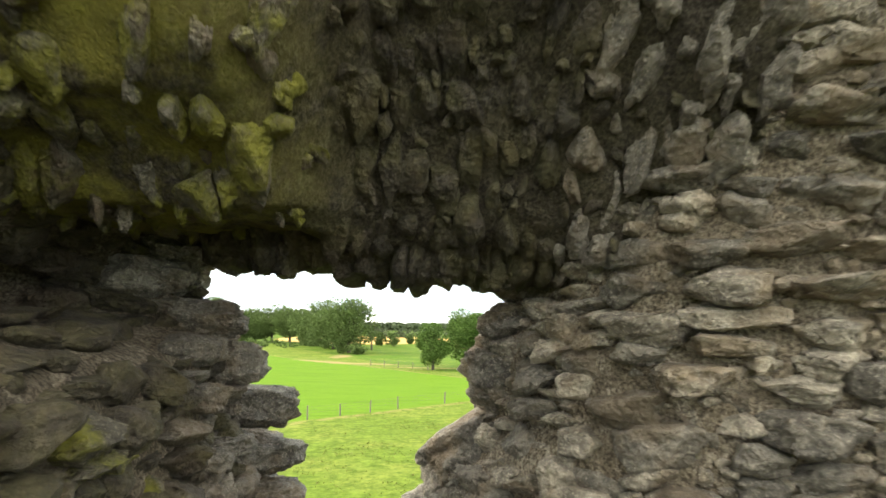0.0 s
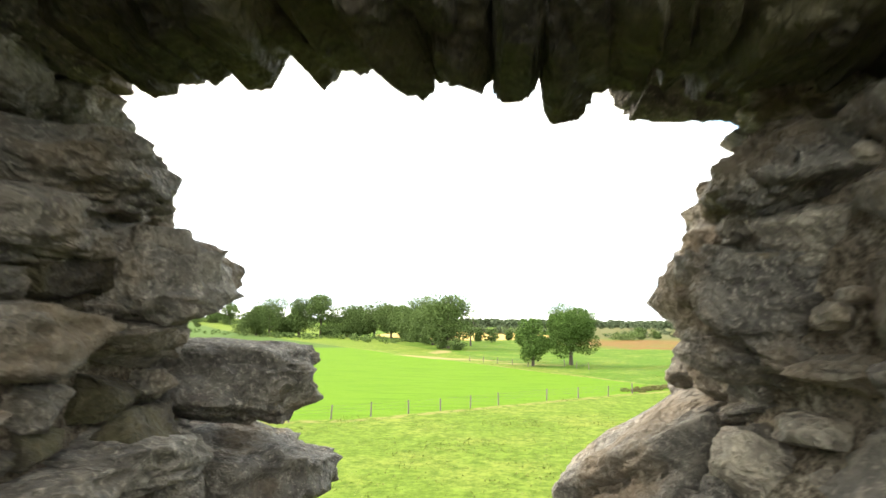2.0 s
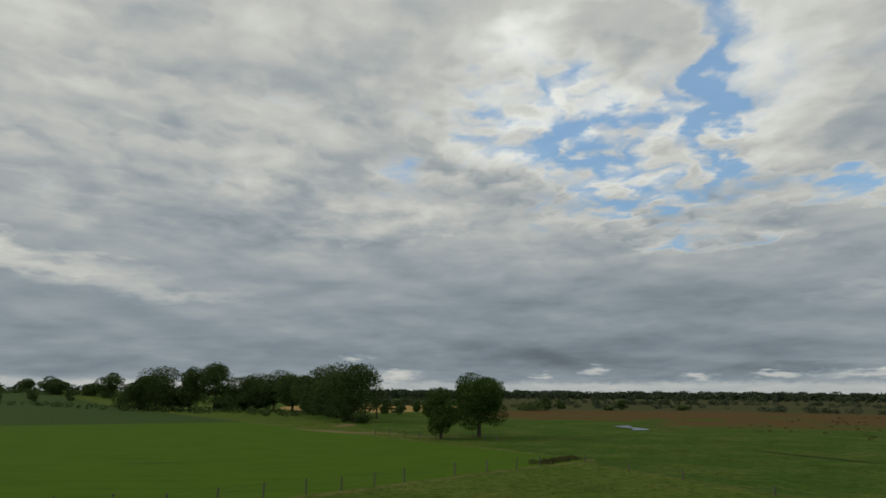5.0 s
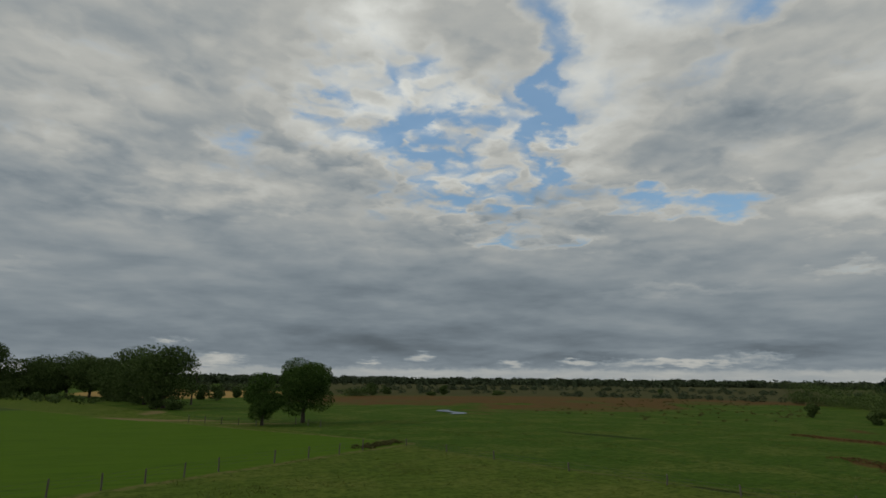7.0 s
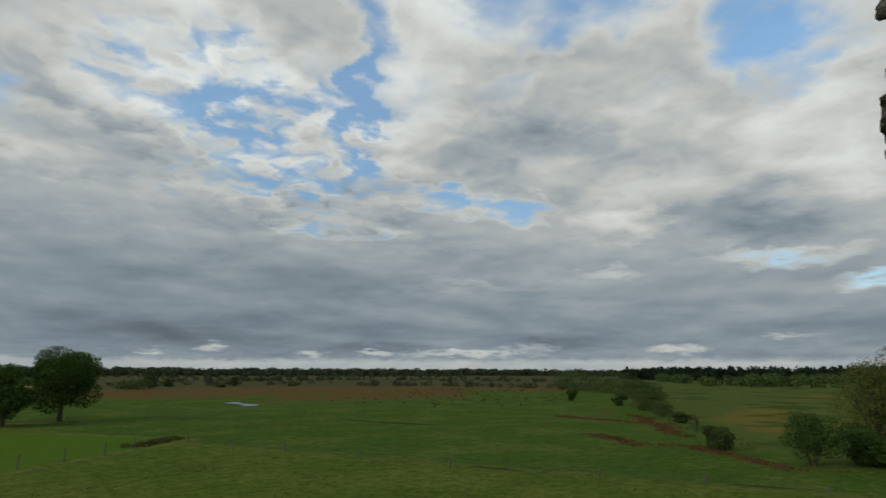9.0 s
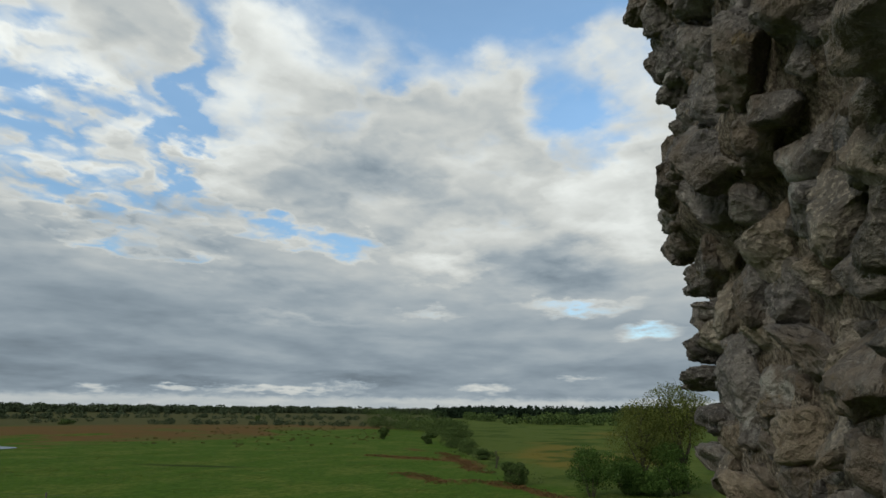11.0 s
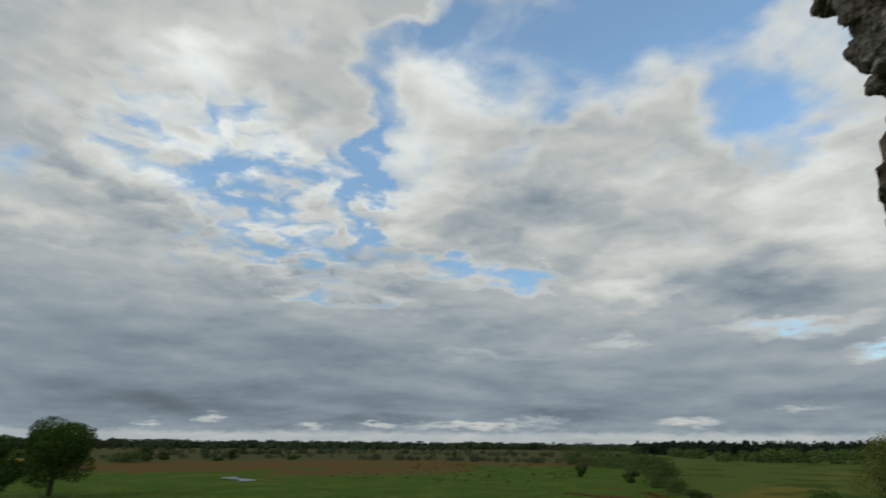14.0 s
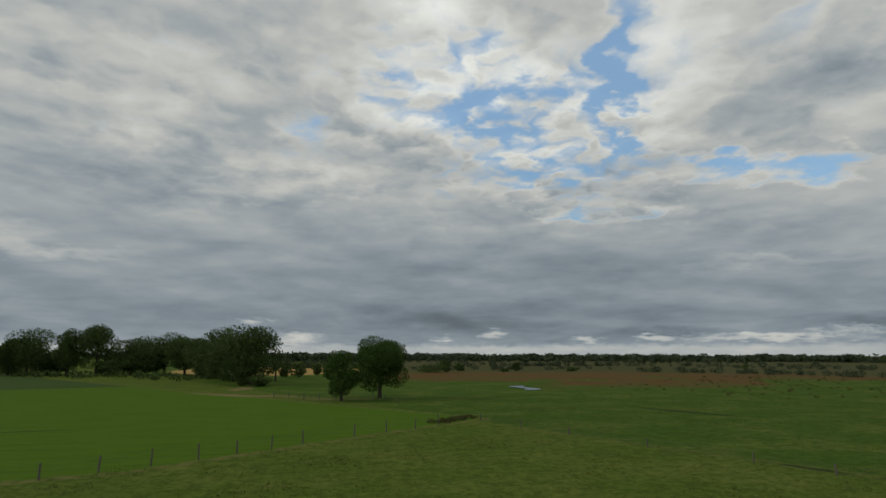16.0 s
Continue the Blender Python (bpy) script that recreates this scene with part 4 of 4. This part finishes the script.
def tree(name, x, y, h, w, seed, label, category="tree", low=0.22, count=4500, size=0.30, leaf=LEAF_WOOD, lobes=16, bare=0, lean=0.0):
    rs = np.random.RandomState(seed)
    rnd = random.Random(seed)
    z = ground_height(x, y)
    root = new(name)
    root.matrix_basis = pose(x, y, z)
    tagged(root, label, category)
    crown = lobes_for(h, w, h * low, rs, lobes)
    if category != "bush":
        top = Vector((lean * h, 0, h * 0.72))
        pts = [Vector((top.x * k ** 1.5, 0.15 * math.sin(3 * k + seed), h * 0.72 * k - 0.1)) for k in np.linspace(0, 1, 8)]
        r0 = max(0.12, h * 0.030)
        vs, fs = tube(pts, [r0 * (1.25 - 1.05 * k) for k in np.linspace(0, 1, 8)])
        for c in crown[: 9 + bare]:
            s = pts[rnd.randint(2, 5)]
            e = Vector(c[:3]) + Vector((0, 0, c[5] * 0.4))
            m = (s + e) / 2 + Vector((0, 0, -0.04 * h)) + Vector((rnd.uniform(-1, 1), rnd.uniform(-1, 1), 0)) * 0.03 * h
            v2, f2 = tube([s, m, e], [r0 * 0.45, r0 * 0.28, r0 * 0.06], 5)
            n = len(vs)
            vs += v2
            fs += [tuple(i + n for i in f) for f in f2]
            for _ in range(bare):
                e2 = e + Vector((rnd.uniform(-1, 1), rnd.uniform(-1, 1), rnd.uniform(0.0, 1.2))) * w * 0.16
                v2, f2 = tube([m.lerp(e, rnd.uniform(0.2, 0.8)), e2], [r0 * 0.16, r0 * 0.03], 4)
                n = len(vs)
                vs += v2
                fs += [tuple(i + n for i in f) for f in f2]
        trunk = mesh_object("trunk", vs, fs, BARK, True)
        trunk.parent = root
    else:
        vs, fs = [], []
        for _ in range(6):
            e = Vector((rnd.uniform(-1, 1) * w * 0.3, rnd.uniform(-1, 1) * w * 0.3, h * 0.6))
            v2, f2 = tube([Vector((e.x * 0.2, e.y * 0.2, -0.05)), e], [0.05, 0.015], 5)
            n = len(vs)
            vs += v2
            fs += [tuple(i + n for i in f) for f in f2]
        stems = mesh_object("stems", vs, fs, BARK)
        stems.parent = root
    if count:
        v, f = leaves(crown, count, size, rs)
        v[:, 2] = np.maximum(v[:, 2], 0.02)
        v[:, 0] += lean * v[:, 2] * 0.8
        foliage = mesh_object("crown", v, f, leaf)
        foliage.parent = root
    return root


# the pair in the middle of the fields
tree("field_tree", 11.0, 108.5, 11.4, 10.6, 3, "broad dark-green ivy-clad tree standing alone in the field", low=0.06, count=28000, size=0.16, leaf=LEAF, lobes=26)
tree("small_tree", 3.9, 104.0, 8.4, 6.6, 4, "small dark-green thorn tree beside the broad tree", low=0.04, count=11000, size=0.15, leaf=LEAF, lobes=16)
# the wood along the far side of the sown field: x, y, height, width
WOOD = ((-17.8, 163, 15.8, 13), (-25, 184, 14.5, 13), (-33, 208, 16.3, 15), (-41, 226, 13.5, 13), (-50, 238, 14.5, 13), (-59, 245, 16.6, 17), (-71, 247, 14.6, 14),
        (-82, 242, 18.4, 13), (-91, 240, 16.4, 8), (-106, 244, 16.6, 15), (-113, 246, 13.0, 12), (-99, 246, 8.0, 10), (-65, 243, 9.0, 12), (-76, 240, 6.0, 8), (-37, 214, 8.5, 10))
for k, (x, y, h, w) in enumerate(WOOD):
    tagged(tree("wood_tree", x, y, h, w * 1.3, 20 + k, "tall dark-green broadleaf tree in a field-edge wood", low=0.0 if k % 4 else 0.12, count=14000, size=0.27, lobes=24), group="trees of the wood")
FAR_TREES = ((-150, 390, 13, 11), (-205, 402, 17, 17), (-262, 440, 11, 16), (-292, 480, 12, 18), (-312, 480, 10, 14), (-232, 430, 9, 16), (-180, 420, 8, 18), (-330, 470, 8, 16), (-350, 490, 9, 18))
for k, (x, y, h, w) in enumerate(FAR_TREES):
    tagged(tree("meadow_tree", x, y, h, w, 50 + k, "broadleaf tree on the far edge of the bright meadow", low=0.0, count=4000, size=0.5, lobes=16), group="trees of the meadow")
tree("sparse_tree", -12.6, 180, 9.3, 6.5, 70, "half-bare twisted thorn tree", low=0.35, count=700, size=0.22, lobes=12, bare=5)
# x, y, height, width
BUSHES = ((-128, 262, 6.8, 9), (-217, 342, 6.5, 7), (-200, 350, 5.5, 7), (-232, 335, 7, 6), (-14.6, 155, 3.2, 5.5), (-19, 158, 4.5, 5), (-12.5, 219, 5.0, 5), (-7, 210, 5.2, 6), (-1, 237, 5.0, 3.5),
          (47.7, 254, 4.2, 18), (68, 284, 4.6, 6.5), (56, 262, 5.5, 7), (95.6, 276, 5.0, 4.5), (85, 262, 2.0, 6), (192, 235, 3.6, 3.5), (122.3, 99.5, 3.2, 3.0), (114.4, 79.7, 2.9, 3.2),
          (8, 225, 4.0, 5), (118, 262, 2.2, 7))
for k, (x, y, h, w) in enumerate(BUSHES):
    tagged(tree("bush", x, y, h, w, 90 + k, "rounded dark-green thorn bush in open grassland", "bush", low=0.0, count=1500, size=0.22 if h < 4 else 0.3, leaf=LEAF_WOOD, lobes=12), group="field bushes")
HEDGE = ((188, 157, 6.5, 13), (181, 143, 6.0, 12), (175, 130, 6.8, 12), (174, 119, 6.2, 11), (158, 104, 5.0, 9), (142, 91, 4.6, 8), (127.6, 80.5, 4.2, 7), (108, 67, 3.4, 5), (92.5, 56, 3.0, 3.6), (86.7, 49.5, 1.9, 3.0), (61.4, 31.8, 2.5, 1.7), (60.6, 29.6, 2.0, 1.9))
rs0 = random.Random(33)
for k, (x, y, h, w) in enumerate(HEDGE):
    tagged(tree("hedge_bush", x + rs0.uniform(-2, 2) * w / 8, y + rs0.uniform(-2, 2) * w / 8, h * rs0.uniform(0.9, 1.25), w * rs0.uniform(1.05, 1.45), 120 + k, "straggling hawthorn in an overgrown hedge line", "bush", low=0.0, count=3800, size=0.16 if h > 4 else 0.09, leaf=LEAF_WOOD, lobes=12), group="eastern hedge")
tree("dead_tree", 75.2, 40.8, 2.5, 1.6, 140, "small dead leaning tree stump with bare limbs", low=0.3, count=0, lobes=8, bare=2, lean=0.2)
tree("willow_tree", 62.3, 17.3, 8.8, 6.2, 141, "open-crowned yellowing willow beside the hedge", low=0.22, count=15000, size=0.075, leaf=LEAF_WILLOW, lobes=34, bare=4)
tree("ash_tree", 65.0, 14.0, 11.2, 7.5, 142, "leaning sparse ash tree behind the willow", low=0.35, count=16000, size=0.08, leaf=LEAF_WILLOW, lobes=24, bare=4, lean=-0.12)
for k, (x, y, h, w) in enumerate(((57, 20.7, 4.6, 5.0), (60.4, 18.2, 3.6, 4.4), (62.8, 14.2, 5.0, 5.6), (60.8, 16.2, 2.6, 3.4))):
    tagged(tree("thicket", x, y, h, w, 150 + k, "dense dark thorn thicket under the willow", "bush", low=0.0, count=9000, size=0.085, leaf=LEAF, lobes=14), group="thickets under the willow")

# low brown bracken bank at the fence's end
rs = np.random.RandomState(7)
v, f = leaves([(13.6 + 5.8 * k + rs.uniform(-0.7, 0.7), 68.0 + 5.6 * k + rs.uniform(-0.9, 0.9), 0.12, rs.uniform(0.25, 0.8), rs.uniform(0.25, 0.7), rs.uniform(0.15, 0.5)) for k in np.linspace(0, 1, 26)], 4500, 0.085, rs)
bank = mesh_object("bracken_bank", v, f, BRAMBLE)
tagged(bank, "low bank of brown bracken at the end of the fence", "bracken", kind="stuff")
lob = []
for x0, y0, x1, y1, n in ((80.4, 68.3, 81.1, 53.4, 14), (93.0, 62.0, 68.2, 38.8, 34), (61.4, 46.6, 56.5, 35.9, 14), (60.4, 35.2, 53.2, 20.4, 18)):
    for k in np.linspace(0, 1, n):
        x, y = x0 + (x1 - x0) * k + rs.uniform(-0.9, 0.9), y0 + (y1 - y0) * k + rs.uniform(-0.9, 0.9)
        lob.append((x, y, ground_height(x, y) + 0.06, rs.uniform(0.5, 1.5), rs.uniform(0.5, 1.5), rs.uniform(0.12, 0.30)))
v, f = leaves(lob, 8000, 0.09, rs)
tagged(mesh_object("bracken", v, f, BRACKEN), "rust-brown bracken along the eastern hedge", "bracken", kind="stuff")

# tussocks over the pasture and the bog edge
tl = []
for _ in range(700):
    r, a = rs.uniform(26, 120), radians(rs.uniform(-45, 82))
    x, y = r * math.sin(a), r * math.cos(a)
    if y > 0.28 * x + 50 and y > 0.78 * x + 56 and y < 100 - 1.32 * x:
        continue
    s = rs.uniform(0.8, 2.6)
    tl.append((x, y, ground_height(x, y) + 0.03, s, s, 0.06))
v, f = leaves(tl, 40000, 0.055, rs)
TUSSOCK = leaf_material("tussock grass", (0.055, 0.080, 0.010), (0.14, 0.16, 0.045))
tagged(mesh_object("grass_tussocks", v, f, TUSSOCK), "tussocks of rough grass over the pasture", "grass", kind="stuff")
tl = []
for _ in range(260):
    x, y = rs.uniform(70, 170), rs.uniform(90, 190)
    if abs(y - (40 + 0.8 * x)) < 40:
        s = rs.uniform(0.25, 0.6)
        tl.append((x, y, ground_height(x, y) + 0.1, s, s, s * 0.5))
v, f = leaves(tl, 9000, 0.10, rs)
tagged(mesh_object("rushes", v, f, BRAMBLE), "clumps of brown rushes across the bog", "grass", kind="stuff")


# far woods
def belt(name, rows, leaf, label, count, size, seed, tall=1.0, loose=6.0):
    """A far belt of trees along lines (x0, y0, x1, y1, height, number)."""
    r = np.random.RandomState(seed)
    made = []
    for x0, y0, x1, y1, h, n in rows:
        for k in range(n):
            t = (k + r.uniform(0, 1)) / n
            x, y = x0 + (x1 - x0) * t + r.normal() * loose, y0 + (y1 - y0) * t + r.normal() * loose
            hh = h * (r.uniform(0.8, 1.1) if tall > 1 else r.uniform(0.55, 1.15))
            z = ground_height(x, y)
            w = hh * (0.34 if tall > 1 else 0.8)
            made.append((x, y, z + hh * 0.45, w, w, hh * 0.55))
            if tall > 1:
                made.append((x, y, z + hh * 0.85, w * 0.45, w * 0.45, hh * 0.3))
    vv, ff = leaves(made, count, size, r)
    vv[:, 2] = np.maximum(vv[:, 2], 0.0)
    tagged(mesh_object(name, vv, ff, leaf), label, "woodland", kind="stuff")


belt("conifer_forest", ((425, 282, 445, 150, 8.0, 190), (445, 150, 440, 10, 8.6, 190), (440, 290, 465, 150, 8.8, 150), (465, 150, 460, -40, 9.4, 160), (440, 10, 420, -160, 9, 90)), LEAF_CONIFER, "dark plantation of conifers along the horizon", 50000, 1.15, 61, 2.0)
belt("scrub", ((300, 140, 420, 130, 6, 30), (296, 143, 420, 260, 5, 30), (300, 138, 340, 40, 6, 30)), LEAF_WOOD, "scrubby woodland in front of the conifers", 9000, 0.7, 62)
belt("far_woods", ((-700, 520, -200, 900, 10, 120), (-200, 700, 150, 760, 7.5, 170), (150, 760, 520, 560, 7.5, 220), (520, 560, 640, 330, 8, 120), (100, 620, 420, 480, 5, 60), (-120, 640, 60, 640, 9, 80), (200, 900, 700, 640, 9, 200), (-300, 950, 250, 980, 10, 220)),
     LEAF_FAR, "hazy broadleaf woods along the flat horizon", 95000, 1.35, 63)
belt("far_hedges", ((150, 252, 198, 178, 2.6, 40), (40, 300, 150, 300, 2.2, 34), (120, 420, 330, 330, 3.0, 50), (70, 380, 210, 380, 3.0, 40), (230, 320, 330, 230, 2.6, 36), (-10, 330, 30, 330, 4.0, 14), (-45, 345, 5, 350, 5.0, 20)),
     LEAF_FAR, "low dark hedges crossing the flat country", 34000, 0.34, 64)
belt("hedge_scrub", ((192, 162, 172, 117, 3.4, 34), (172, 117, 127, 80, 2.6, 34), (127, 80, 84, 48, 1.5, 40), (84, 48, 60, 30, 0.8, 30)), LEAF_WOOD, "low scrub filling the eastern hedge line", 16000, 0.12, 66, 1.0, 1.6)
belt("field_hedge", ((-125, 250, -20, 190, 2.2, 70), (-260, 330, -130, 262, 2.0, 50), (-340, 470, -140, 400, 4.0, 60)), LEAF_WOOD, "low hedge growth along the field edge", 12000, 0.4, 65)


# ---- fences ----
def post_mesh(seed):
    bm = bmesh.new()
    r = random.Random(seed)
    bmesh.ops.create_cone(bm, cap_ends=True, segments=8, radius1=0.075, radius2=0.06, depth=1.45)
    for vv in bm.verts:
        vv.co.x += 0.012 * r.uniform(-1, 1)
        vv.co.z += 0.45 + (0.03 * r.uniform(-1, 1) if vv.co.z > 0 else 0)
    me = bpy.data.meshes.new("post")
    bm.to_mesh(me)
    bm.free()
    me.materials.append(POST_WOOD)
    return me


POSTS = [post_mesh(k) for k in range(4)]


def fence(name, line, gap, label, seed, sink=0.0):
    r = random.Random(seed)
    root = new(name)
    root.matrix_basis = pose(line[0][0], line[0][1], 0)
    tagged(root, label, "fence")
    spots = path_points([(x, y, 1) for x, y in line], gap)
    tops = []
    for x, y in spots:
        ob = new("post", POSTS[r.randrange(4)])
        ob.parent = root
        ob.matrix_basis = pose(x - line[0][0], y - line[0][1], ground_height(x, y) - sink + r.uniform(-0.1, 0.08), r.uniform(-4, 4), r.uniform(-4, 4), r.uniform(0, 360))
        tops.append(Vector((x - line[0][0], y - line[0][1], ground_height(x, y) - sink)))
    for hgt in (0.55, 0.80, 1.05):
        vs, fs = tube([p + Vector((0, 0, hgt)) for p in tops], [0.006] * len(tops), 4)
        w = mesh_object("wire", vs, fs, WIRE)
        w.parent = root
    return root


fence("wire_fence", ((-46, 38.5), (-31.5, 41.5), (-17.6, 44.0), (-8.9, 49.5), (-1.2, 55.6), (3.6, 59.4), (10.4, 63.8), (13.5, 66.6)), 3.2, "post and wire fence between pasture and sown field", 1)
fence("stock_fence", ((12.9, 98.5), (9.5, 104.5), (3.0, 103.5), (-8, 113)), 3.4, "short post and wire fence under the trees", 2)
fence("pasture_fence", ((19.5, 70.0), (25.0, 56.5), (32.2, 39.5), (34.2, 34.2), (38.4, 28.9), (42.1, 22.5), (44.7, 15.5)), 6.4, "old leaning fence posts across the pasture", 3, 0.40)
